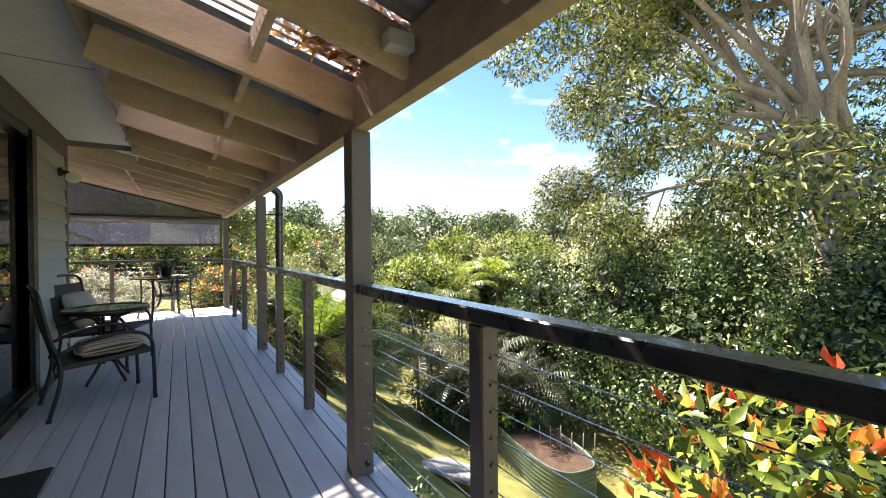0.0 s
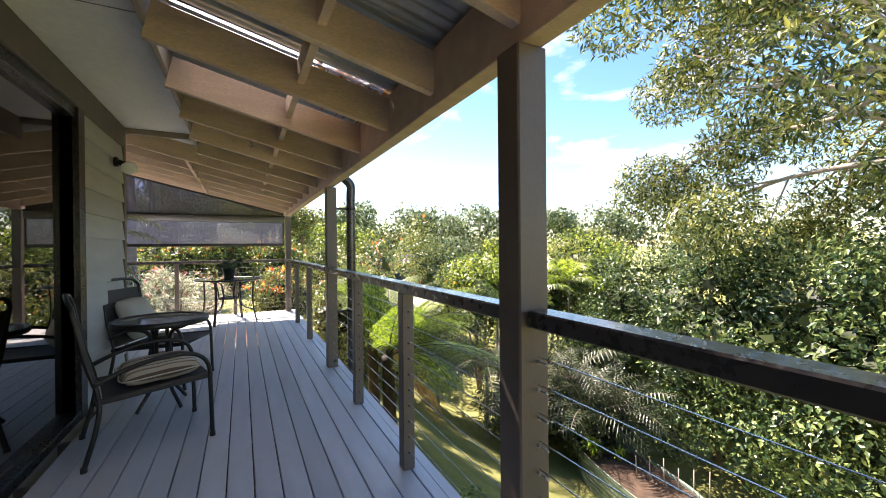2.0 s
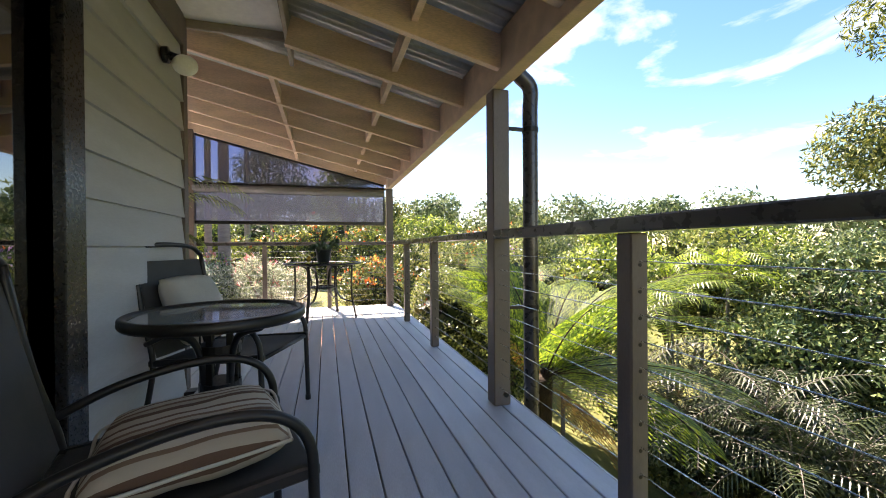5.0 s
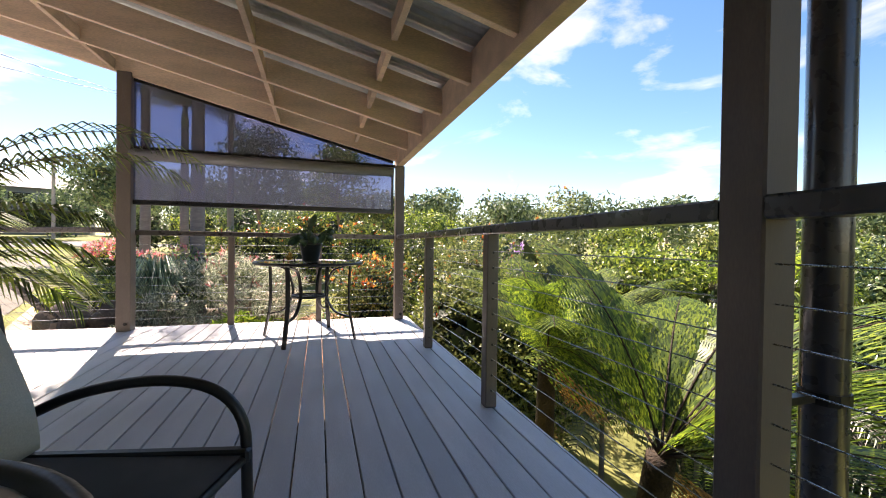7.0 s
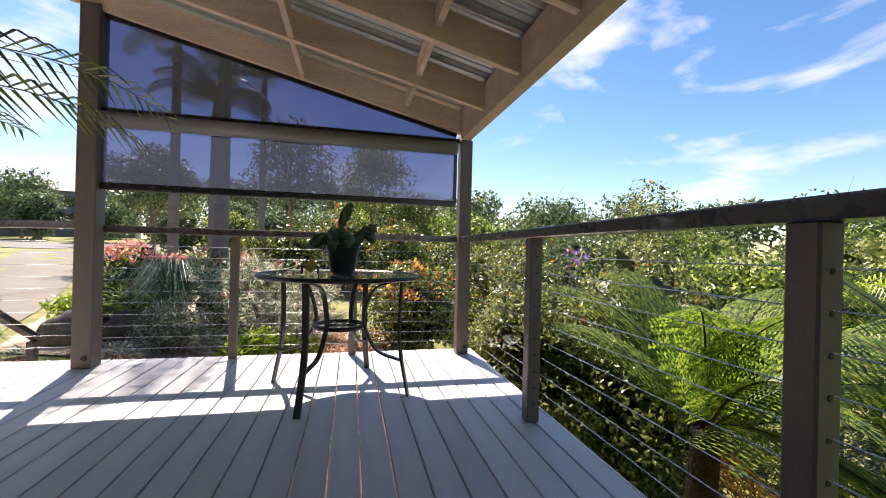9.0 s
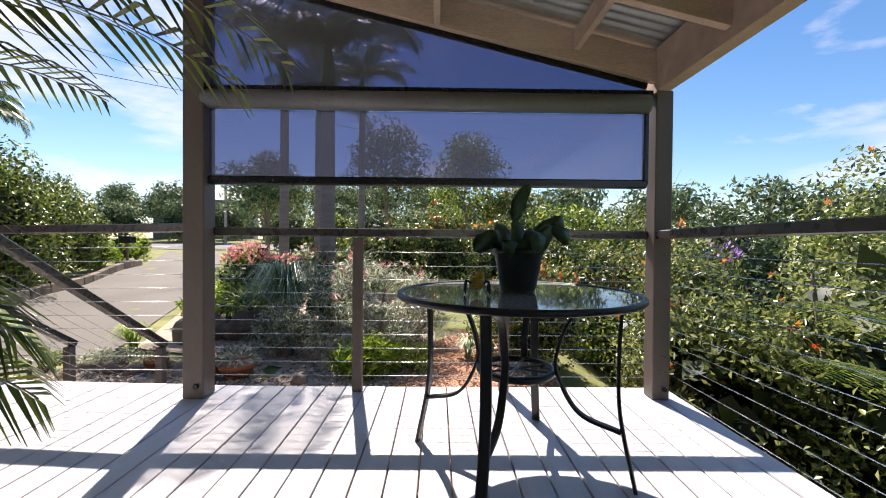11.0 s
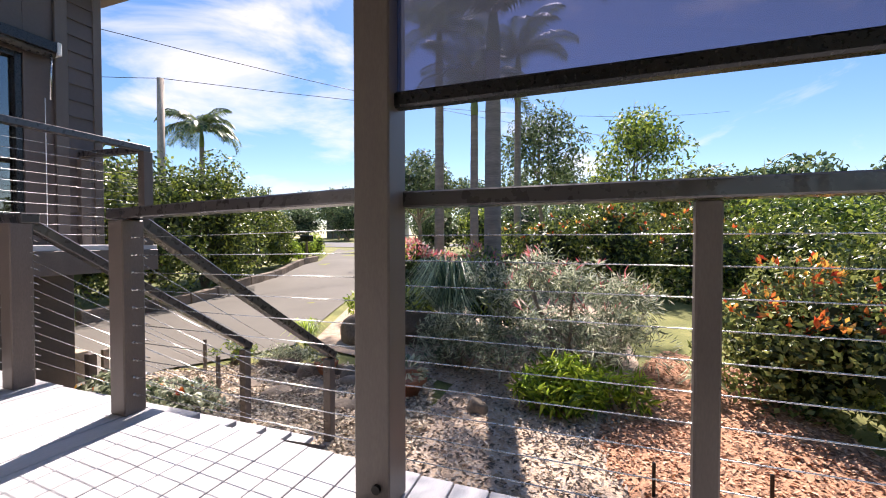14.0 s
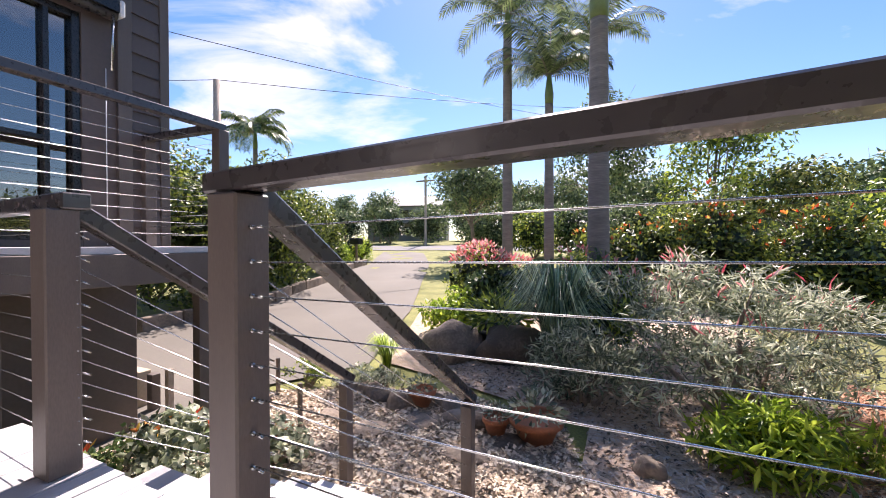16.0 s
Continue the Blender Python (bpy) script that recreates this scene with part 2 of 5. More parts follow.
# ---- mesh helpers ----
def part(name, bm, mat, parent=None, label="", bevel=0.0, smooth=False):
    """Links a bmesh as one mesh object under a thing or a part."""
    if bevel:
        bmesh.ops.bevel(bm, geom=bm.edges[:], offset=bevel, segments=1, affect="EDGES")
    me = bpy.data.meshes.new(name)
    bm.to_mesh(me)
    bm.free()
    me.materials.append(mat)
    if smooth:
        me.polygons.foreach_set("use_smooth", [True] * len(me.polygons))
    ob = new(name, me)
    ob.parent = parent
    if label:
        ob["label"] = label
    return ob


def raw(name, verts, faces, mat, parent=None, smooth=False):
    me = bpy.data.meshes.new(name)
    verts = np.asarray(verts, dtype=np.float32).reshape(-1, 3)
    faces = np.asarray(faces, dtype=np.int32)
    k = faces.shape[1]
    me.vertices.add(len(verts))
    me.vertices.foreach_set("co", verts.ravel())
    me.loops.add(faces.size)
    me.loops.foreach_set("vertex_index", faces.ravel())
    me.polygons.add(len(faces))
    me.polygons.foreach_set("loop_start", np.arange(0, faces.size, k, dtype=np.int32))
    me.materials.append(mat)
    me.update(calc_edges=True)
    me.validate()
    if smooth:
        me.polygons.foreach_set("use_smooth", [True] * len(me.polygons))
    ob = new(name, me)
    ob.parent = parent
    return ob


def box(bm, lo, hi, m=None):
    c = [(lo[i] + hi[i]) / 2 for i in range(3)]
    s = [abs(hi[i] - lo[i]) for i in range(3)]
    mat = Matrix.Translation(c) @ Matrix.Diagonal((*s, 1))
    return bmesh.ops.create_cube(bm, size=1.0, matrix=(m @ mat) if m else mat)["verts"]


def boxpart(name, lo, hi, mat, parent=None, label="", bevel=0.004):
    bm = bmesh.new()
    box(bm, lo, hi)
    return part(name, bm, mat, parent, label, bevel)


def bar(bm, a, b, w, h, up=(0, 0, 1)):
    """A straight timber from a to b (centre line), w wide and h high."""
    a, b = Vector(a), Vector(b)
    d = (b - a).normalized()
    s = d.cross(Vector(up)).normalized()
    u = s.cross(d)
    m = Matrix((s, d, u)).transposed().to_4x4()
    m.translation = (a + b) / 2
    box(bm, (-w / 2, -(b - a).length / 2, -h / 2), (w / 2, (b - a).length / 2, h / 2), m)


def tube(bm, pts, r, n=8, taper=1.0, cap=True):
    """A round bar along points; r may shrink to r * taper."""
    pts = [Vector(p) for p in pts]
    rings, prev = [], None
    for i, p in enumerate(pts):
        d = (pts[min(i + 1, len(pts) - 1)] - pts[max(i - 1, 0)]).normalized()
        ref = prev if prev else (Vector((0, 0, 1)) if abs(d.z) < 0.9 else Vector((1, 0, 0)))
        s = d.cross(ref).normalized()
        u = s.cross(d).normalized()
        prev = u
        k = r * (1 + (taper - 1) * i / max(1, len(pts) - 1))
        rings.append([bm.verts.new(p + (s * math.cos(a) + u * math.sin(a)) * k) for a in [2 * math.pi * j / n for j in range(n)]])
    for a, b in zip(rings, rings[1:]):
        for j in range(n):
            bm.faces.new((a[j], a[(j + 1) % n], b[(j + 1) % n], b[j]))
    if cap:
        bm.faces.new(rings[0][::-1])
        bm.faces.new(rings[-1])


def arc(points, steps=6):
    """A smooth curve (Catmull-Rom) through points."""
    p = [Vector(q) for q in points]
    p = [p[0] * 2 - p[1]] + p + [p[-1] * 2 - p[-2]]
    out = []
    for i in range(1, len(p) - 2):
        for k in range(steps):
            t = k / steps
            out.append(0.5 * ((2 * p[i]) + (p[i + 1] - p[i - 1]) * t + (2 * p[i - 1] - 5 * p[i] + 4 * p[i + 1] - p[i + 2]) * t * t + (3 * p[i] - p[i - 1] - 3 * p[i + 1] + p[i + 2]) * t ** 3))
    return out + [p[-2]]


def lathe(bm, profile, n=28, centre=(0, 0, 0)):
    rings = []
    for r, z in profile:
        rings.append([bm.verts.new((centre[0] + r * math.cos(2 * math.pi * j / n), centre[1] + r * math.sin(2 * math.pi * j / n), centre[2] + z)) for j in range(n)])
    for a, b in zip(rings, rings[1:]):
        for j in range(n):
            bm.faces.new((a[j], a[(j + 1) % n], b[(j + 1) % n], b[j]))
    bm.faces.new(rings[0][::-1])
    bm.faces.new(rings[-1])


def empty(name, at=(0, 0, 0), rz=0.0):
    ob = new(name)
    ob.matrix_world = pose(*at, 0, 0, rz)
    return ob


def structure(ob, label, category):
    return tagged(ob, label, category, kind="structure")


def step(v, a, b):
    t = np.clip((v - a) / (b - a), 0, 1)
    return t * t * (3 - 2 * t)


def ground_z(x, y):
    """Height of the land: a yard in front that climbs to the road, and a lawn that falls away beside the deck."""
    x, y = np.asarray(x, float), np.asarray(y, float)
    fall = 2.75 * step(x, 1.2, 7.5) * (1 - 0.55 * step(y, 11.0, 24.0))
    rise = 0.055 * np.clip(y - 14.0, 0, 45) * (1 - 0.75 * step(x, 0.0, 12.0))
    lump = 0.05 * np.sin(x * 0.9 + 1.3) * np.cos(y * 0.7) + 0.03 * np.sin(x * 2.1 + y * 1.7)
    return -1.06 - fall + rise + lump * step(np.abs(x + 4) + np.abs(y - 13), 2, 8)


# ---- ground ----
def make_ground():
    xs = np.concatenate([np.linspace(-900, -60, 10), np.linspace(-50, -14, 19), np.linspace(-13, 13, 79), np.linspace(15, 50, 18), np.linspace(70, 900, 10)])
    ys = np.concatenate([np.linspace(-900, -40, 10), np.linspace(-30, 0, 13), np.linspace(0.5, 26, 77), np.linspace(28, 62, 18), np.linspace(80, 900, 10)])
    gx, gy = np.meshgrid(xs, ys)
    v = np.stack([gx, gy, ground_z(gx, gy)], -1).reshape(-1, 3)
    w, h = len(xs), len(ys)
    i = (np.arange(h - 1)[:, None] * w + np.arange(w - 1)[None]).ravel()
    f = np.stack([i, i + 1, i + w + 1, i + w], -1)
    m = material("lawn_and_mulch", (0.19, 0.20, 0.055), 0.95, var=0.3, scale=1.4, fine=35, bump=0.7, dist=0.03, color2=(0.38, 0.34, 0.12))
    ob = raw("ground", v, f, m, smooth=True)
    return structure(ob, "mown lawn sloping away, dry in patches", "ground")


ground = make_ground()


def patch(name, outline, lift, mat, label, category, cell=0.35):
    """A sheet of another surface draped on the land inside an outline."""
    xs, ys = [p[0] for p in outline], [p[1] for p in outline]
    nx, ny = int((max(xs) - min(xs)) / cell) + 2, int((max(ys) - min(ys)) / cell) + 2
    bm = bmesh.new()
    poly = bm.faces.new([bm.verts.new((x, y, 0)) for x, y in outline])
    for k in range(1, nx):
        g = bm.verts[:] + bm.edges[:] + bm.faces[:]
        bmesh.ops.bisect_plane(bm, geom=g, plane_co=(min(xs) + k * cell, 0, 0), plane_no=(1, 0, 0))
    for k in range(1, ny):
        g = bm.verts[:] + bm.edges[:] + bm.faces[:]
        bmesh.ops.bisect_plane(bm, geom=g, plane_co=(0, min(ys) + k * cell, 0), plane_no=(0, 1, 0))
    for v in bm.verts:
        v.co.z = float(ground_z(v.co.x, v.co.y)) + lift
    return structure(part(name, bm, mat, smooth=True), label, category)


M["gravel"] = material("stone_chips", (0.52, 0.43, 0.34), 0.95, var=0.35, scale=14, fine=70, bump=1.0, dist=0.03, color2=(0.68, 0.60, 0.50))
M["mulch"] = material("bark_mulch", (0.50, 0.26, 0.15), 0.95, var=0.4, scale=10, fine=60, bump=1.0, dist=0.03, color2=(0.60, 0.34, 0.21))
M["litter"] = material("leaf_litter", (0.54, 0.40, 0.29), 0.95, var=0.35, scale=8, fine=55, bump=1.0, dist=0.03, color2=(0.62, 0.53, 0.45))
patch("driveway", [(-6.59, 13.12), (-5.57, 14.79), (-6.78, 18.33), (-8.83, 22.98), (-11.71, 29.49), (-16.36, 37.86), (-20.08, 37.86), (-15.15, 28.56), (-12.90, 22.30), (-11.20, 18.00), (-11.30, 11.82), (-10.00, 10.50), (-6.30, 10.60)], 0.03, M["concrete"], "worn tan concrete driveway climbing to the road", "driveway", 1.2)
patch("road", [(-60, 40.0), (40, 40.0), (40, 47.0), (-60, 47.0)], 0.035, material("road_asphalt", (0.16, 0.155, 0.155), 0.85, var=0.12, scale=1, fine=30), "pale grey asphalt street across the top of the drive", "road", 4.0)
patch("gravel_path", [(-6.50, 13.03), (-5.29, 13.86), (-3.99, 14.24), (-2.50, 13.96), (-2.13, 12.75), (-2.00, 10.80), (-6.50, 10.80)], 0.025, M["gravel"], "tan stone chips below the stairs", "gravel")
patch("litter_bed", [(-2.25, 10.70), (-2.22, 13.96), (-4.18, 14.61), (-5.29, 14.89), (-6.50, 18.33), (-5.66, 21.12), (0.10, 21.12), (0.29, 14.14), (-0.36, 12.93), (0.30, 10.70)], 0.03, M["litter"], "garden bed covered with leaf litter", "garden bed")
# unseen patch, added so board gaps read dark instead of sunlit lawn
patch("under_deck_soil", [(-6.4, 6.7), (-0.2, 6.7), (-0.2, -3.4), (2.0, -3.4), (2.0, 10.5), (-6.4, 10.5)], 0.03, M["soil"], "unseen dark soil sheet under the deck, added to darken the board gaps", "soil", 1.0)
patch("mulch_path", [(0.20, 10.70), (-0.46, 12.93), (0.01, 14.79), (0.75, 16.28), (1.9, 15.72), (2.3, 13.31), (3.0, 10.70)], 0.035, M["mulch"], "path of orange bark mulch", "garden path")


# ---- deck ----
DECK_EDGE_X, WALL_X, CORNER_Y = 1.90, -0.285, 6.55


def deck_end(x):
    return 10.27 + 0.055 * max(0.0, -x - 0.9)


deck = structure(empty("deck"), "grey painted timber deck, boards weathered", "deck")
joists = bmesh.new()
for k in range(18):
    y = -3.0 + k * 0.6
    box(joists, (-0.3, y, -0.22), (1.84, y + 0.045, -0.034))
for k in range(7):
    y = 6.7 + k * 0.58
    box(joists, (-6.4, y, -0.22), (-0.31, y + 0.045, -0.034))
part("joists", joists, M["post"], deck)
for lo, hi in (((1.84, -3.5, -0.24), (1.885, 10.2, -0.035)), ((-6.5, 10.2, -0.24), (1.885, 10.235, -0.035))):
    boxpart("edge_beam", lo, hi, M["post"], deck)


# ---- house wall, door, soffit ----
def weatherboards(wall, start, run, length, z0, z1, mat, out, pitch=0.16):
    """Lapped boards on a wall: from start along run, each tilted out at its foot."""
    n = int(round((z1 - z0) / pitch))
    run, out = Vector(run), Vector(out)
    a = Vector(start)
    prof = ((0.0, 0.0), (0.034, 0.0), (0.010, pitch + 0.02), (0.0, pitch + 0.02))
    verts = [a * 0 + out * o + Vector((0, 0, z)) + run * (length * e) for e in (0, 1) for o, z in prof]
    faces = ((0, 1, 2, 3), (7, 6, 5, 4), (0, 4, 5, 1), (1, 5, 6, 2), (2, 6, 7, 3), (3, 7, 4, 0))
    me = bpy.data.meshes.new("weatherboard")
    me.from_pydata(verts, [], faces)
    me.materials.append(mat)
    for k in range(n):
        ob = new("weatherboard", me)
        ob.location = a + Vector((0, 0, z0 + k * pitch))
        ob.parent = wall


wall_east = structure(boxpart("wall_east", (-0.50, -5.0, -1.1), (WALL_X, -3.2, 3.0), M["board"]), "grey weatherboard house wall beside the deck", "wall")
boxpart("wall_end", (-0.50, 5.16, -1.1), (WALL_X, CORNER_Y, 2.68), M["board"], wall_east)
boxpart("wall_header", (-0.50, -3.2, 2.42), (WALL_X, 5.16, 3.0), M["board"], wall_east)
boxpart("wall_foot", (-0.50, -3.2, -1.1), (WALL_X, 5.16, 0.0), M["board"], wall_east)
boxpart("corner_trim", (WALL_X, CORNER_Y - 0.05, 0.0), (WALL_X + 0.035, CORNER_Y + 0.03, 2.66), M["post"], wall_east, "dark corner trim")
boxpart("head_trim", (WALL_X, -3.2, 2.44), (WALL_X + 0.04, CORNER_Y - 0.05, 2.66), M["post"], wall_east, "dark board below the soffit")
weatherboards(wall_east, (WALL_X, 5.30, 0.0), (0, 1, 0), CORNER_Y - 5.35, 0.01, 2.44, M["board"], (1, 0, 0), 0.203)
wall_north = structure(boxpart("wall_north", (-9.0, CORNER_Y - 0.15, -1.1), (-0.50, CORNER_Y, 3.2), M["board"]), "grey weatherboard house wall turning away from the deck", "wall")
weatherboards(wall_north, (-8.9, CORNER_Y, 0.0), (1, 0, 0), 8.5, 0.01, 3.2, M["board"], (0, 1, 0), 0.2)

door = structure(empty("door_1", (WALL_X, 0, 0)), "black aluminium sliding glass doors, closed", "sliding door")
for y0, y1 in ((5.16, 5.30), (3.22, 3.30), (1.32, 1.40), (-0.78, -0.70), (-3.2, -3.1)):
    boxpart("stile", (-0.10, y0, 0.0), (0.02 if y0 < 5 else 0.035, y1, 2.44), M["frame"], door)
boxpart("head_rail", (-0.10, -3.1, 2.36), (0.015, 5.16, 2.44), M["frame"], door)
boxpart("sill_rail", (-0.10, -3.1, 0.0), (0.03, 5.16, 0.07), M["frame"], door)
for k, (y0, y1) in enumerate(((3.30, 5.16), (1.40, 3.22), (-0.70, 1.32), (-3.1, -0.78))):
    boxpart("pane", (-0.05, y0, 0.07), (-0.044, y1, 2.36), M["glass"], door, bevel=0)
room = structure(empty("interior"), "room behind the glass doors, its darkness put into near-black surfaces", "room")
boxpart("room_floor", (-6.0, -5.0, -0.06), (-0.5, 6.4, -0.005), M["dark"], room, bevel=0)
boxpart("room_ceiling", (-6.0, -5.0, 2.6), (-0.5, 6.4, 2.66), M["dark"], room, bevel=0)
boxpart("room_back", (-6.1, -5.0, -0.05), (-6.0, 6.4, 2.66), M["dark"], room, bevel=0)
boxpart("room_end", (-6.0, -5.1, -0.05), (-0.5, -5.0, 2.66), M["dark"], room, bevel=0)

# ---- roof: fall of 0.24 from the house to the beam ----
SLOPE = 0.24


def rafter_z(x):
    return 2.06 + SLOPE * (1.70 - x)


SOFFIT_X = 0.47
soffit = structure(boxpart("soffit", (WALL_X, -4.0, 2.665), (SOFFIT_X - 0.03, CORNER_Y + 0.02, 2.68), M["soffit"], bevel=0), "cream sheeted eave soffit", "soffit")
boxpart("eave_fascia", (SOFFIT_X - 0.03, -4.0, 2.44), (SOFFIT_X, CORNER_Y + 0.1, 2.80), M["fascia"], soffit, "brown eave board")
boxpart("soffit_joint", (WALL_X, 3.9, 2.661), (SOFFIT_X - 0.03, 3.905, 2.666), M["fascia"], soffit, bevel=0)

# closing board added where sun leaked between soffit and roof sheet
boxpart("soffit_end", (WALL_X, CORNER_Y + 0.022, 2.60), (SOFFIT_X - 0.032, CORNER_Y + 0.05, 2.86), M["fascia"], soffit, "brown end board, added to shut out stray sun")

# roof slab out of view, added to keep stray sun off the deck
added_house_roof = empty("added_house_roof")
structure(added_house_roof, "unseen grey metal roof over the house, added to block stray sun", "roof")
bm = bmesh.new()
bar(bm, (0.50, 0.8, 2.84), (-5.5, 0.8, 4.0), 11.7, 0.05)
part("sheet", bm, M["steelroof"], added_house_roof)
bm = bmesh.new()
bar(bm, (-5.5, 0.8, 4.0), (-10.5, 0.8, 3.0), 11.7, 0.05)
part("sheet", bm, M["steelroof"], added_house_roof)
roof = structure(empty("roof"), "lean-to verandah roof, timber rafters under corrugated sheet", "roof")
RAFTERS = [10.08 - 0.657 * k for k in range(21)]
for y in RAFTERS:
    left = -4.2 if y > CORNER_Y + 0.1 else SOFFIT_X
    bm = bmesh.new()
    a, b = Vector((left, y, rafter_z(left) + 0.10)), Vector((1.72, y, rafter_z(1.72) + 0.10))
    bar(bm, a, b, 0.045, 0.20)
    part("rafter", bm, M["rafter"], roof, bevel=0.003)
for x in (0.28, -1.36, -2.9):
    for a, b in zip(RAFTERS, RAFTERS[1:]):
        if b < CORNER_Y and x < SOFFIT_X + 0.05:
            continue
        boxpart("noggin", (x - 0.02, b + 0.024, rafter_z(x) + 0.004), (x + 0.02, a - 0.024, rafter_z(x) + 0.12), M["rafter"], roof, bevel=0.002)
for k, (a, b) in enumerate(zip(RAFTERS, RAFTERS[1:])):
    boxpart("blocking", (1.16, b + 0.024, rafter_z(1.18) + 0.07), (1.20, a - 0.024, rafter_z(1.18) + 0.19), M["rafter"], roof, bevel=0.002)
boxpart("beam", (1.70, -4.0, 2.0), (1.79, 10.22, 2.28), M["rafter"], roof, "deep edge beam")
boxpart("gutter", (1.79, -4.0, 2.16), (1.90, 10.24, 2.30), M["post"], roof, "dark gutter", 0.01)


def corrugated(name, y0, y1, x0, x1, mat, wave=0.076, amp=0.009):
    """Roof sheet with waves running down the slope."""
    ys = np.arange(y0, y1, wave / 6)
    z = amp * np.sin(2 * np.pi * ys / wave)
    v = [(x, y, rafter_z(x) + 0.255 + dz) for x in (x0, x1) for y, dz in zip(ys, z)]
    n = len(ys)
    f = [(i, i + 1, n + i + 1, n + i) for i in range(n - 1)]
    return raw(name, v, f, mat, roof, True)


for y0, y1, mat in ((-4.0, 1.56, "steelroof"), (1.54, 2.22, "clear"), (2.20, 3.53, "steelroof"), (3.51, 4.19, "clear"), (4.17, 10.3, "steelroof")):
    corrugated("roof_sheet" if mat == "steelroof" else "clear_roof_sheet", y0, y1, 1.84, SOFFIT_X, M[mat])
corrugated("roof_sheet", CORNER_Y + 0.05, 10.3, SOFFIT_X, -4.3, M["steelroof"])


# ---- posts and wire rails ----
def post_thing(name, x, y, z0, z1, s, label, mat="post", deep=None):
    d = deep or s
    ob = boxpart(name, (-s / 2, -d / 2, 0), (s / 2, d / 2, z1 - z0), M[mat], None, "", 0.006)
    ob.location = (x, y, z0)
    return tagged(ob, label, "post")


POST_X, END_Y = 1.75, 10.10


WIRES = [0.105 + 0.093 * k for k in range(10)]


def post_bolts(post, s, heights):
    """Round bolt heads on the face of a post towards the house."""
    for z in heights:
        bm = bmesh.new()
        tube(bm, [(0.02, -s / 2, z), (0.02, -s / 2 - 0.012, z)], 0.016, 10)
        part("bolt", bm, M["bolt"], post, "dark bolt head")


for x, y, size in ((POST_X, -2.2, 0.112), (1.742, 2.228, 0.122), (1.765, 5.655, 0.112), (POST_X, END_Y, 0.112)):
    post_bolts(post_thing("verandah_post", x, y, -0.0, 2.0, size, "dark brown square verandah post standing on the deck"), size, (0.07,))
post_bolts(post_thing("verandah_post", -1.255, END_Y, 0.0, rafter_z(-1.255) + 0.02, 0.135, "dark brown tall verandah post at the screen"), 0.135, (0.08,))
for y in (-1.0, 1.09, 3.355, 4.475, 7.185, 8.605):
    rail_post = post_thing("rail_post", POST_X, y, 0.0, 1.055, 0.075, "dark brown rail post drilled for wires")
    for z in WIRES:
        bm = bmesh.new()
        tube(bm, [(0.0, -0.0375, z), (0.0, -0.0395, z)], 0.007, 8)
        part("wire_hole", bm, M["bolt"], rail_post)
for x in (0.75, -0.24):
    post_thing("rail_post", x, 10.18, 0.0, 1.04, 0.068, "slim brown rail post drilled for wires", deep=0.04)
S1, S2 = (-2.89, 10.30), (-3.935, 10.32)
post_thing("stair_post", S1[0], S1[1], 0.0, 1.035, 0.112, "stout brown newel post at the stair head")
post_thing("stair_post", S2[0], S2[1], 0.0, 1.035, 0.112, "stout brown newel post at the stair head")



def wire_rail(name, runs, label, w=0.095, h=0.065, wires=True, top=1.10):
    """A handrail with ten tensioned wires beneath it along straight runs of (a, b, slope drop)."""
    ob = tagged(empty(name), label, "railing")
    for a, b, za, zb in runs:
        bm = bmesh.new()
        bar(bm, (*a, za + top - h / 2), (*b, zb + top - h / 2), w, h)
        part("handrail", bm, M["rail"], ob, bevel=0.006)
        if wires:
            for z in WIRES:
                bm = bmesh.new()
                tube(bm, [(*a, za + z), (*b, zb + z)], 0.0022, 5)
                part("wire", bm, M["wire"], ob, smooth=True)
    return ob


wire_rail("side_railing", [((POST_X, -2.15), (POST_X, 2.16), 0.015, 0.015), ((POST_X, 2.27), (POST_X, 5.60), 0.015, 0.012), ((POST_X, 5.71), (POST_X, 10.05), 0.012, 0.0)], "charcoal handrail with steel wires along the deck edge", h=0.055)
wire_rail("end_railing", [((1.72, 10.17), (-1.20, 10.19), 0, 0.0), ((-1.30, 10.20), (-2.99, 10.31), 0.026, -0.005)], "charcoal handrail with steel wires across the deck end", h=0.057)
wire_rail("stair_side_railing", [((-3.87, 10.36), (-6.2, 10.47), 0, 0)], "charcoal handrail with steel wires beyond the stairs")
STAIR_BOTTOM_Y, DROP = 12.10, 1.22
for name, (x, y) in (("stair_railing", S1), ("stair_railing", S2)):
    sr = tagged(empty(name), "sloping stair handrail with steel wires", "railing", "stair railings")
    bm = bmesh.new()
    bar(bm, (x, y + 0.04, 1.045), (x, STAIR_BOTTOM_Y + 0.06, 1.045 - DROP * 1.02), 0.09, 0.065)
    part("handrail", bm, M["rail"], sr, bevel=0.006)
    for z in WIRES[1:9]:
        bm = bmesh.new()
        tube(bm, [(x, y, z), (x, STAIR_BOTTOM_Y, z - DROP)], 0.0022, 5)
        part("wire", bm, M["wire"], sr, smooth=True)
    boxpart("post", (x - 0.04, STAIR_BOTTOM_Y - 0.04, -1.15), (x + 0.04, STAIR_BOTTOM_Y + 0.04, 1.0 - DROP), M["post"], sr)

# wire end fittings
def fitting(x, y, z, d, parent):
    bm = bmesh.new()
    d = Vector(d)
    tube(bm, [Vector((x, y, z)), Vector((x, y, z)) + d * 0.010], 0.0065, 8)
    tube(bm, [Vector((x, y, z)) + d * 0.012, Vector((x, y, z)) + d * 0.05], 0.0038, 6)
    part("wire_fitting", bm, M["wire"], parent, smooth=True)


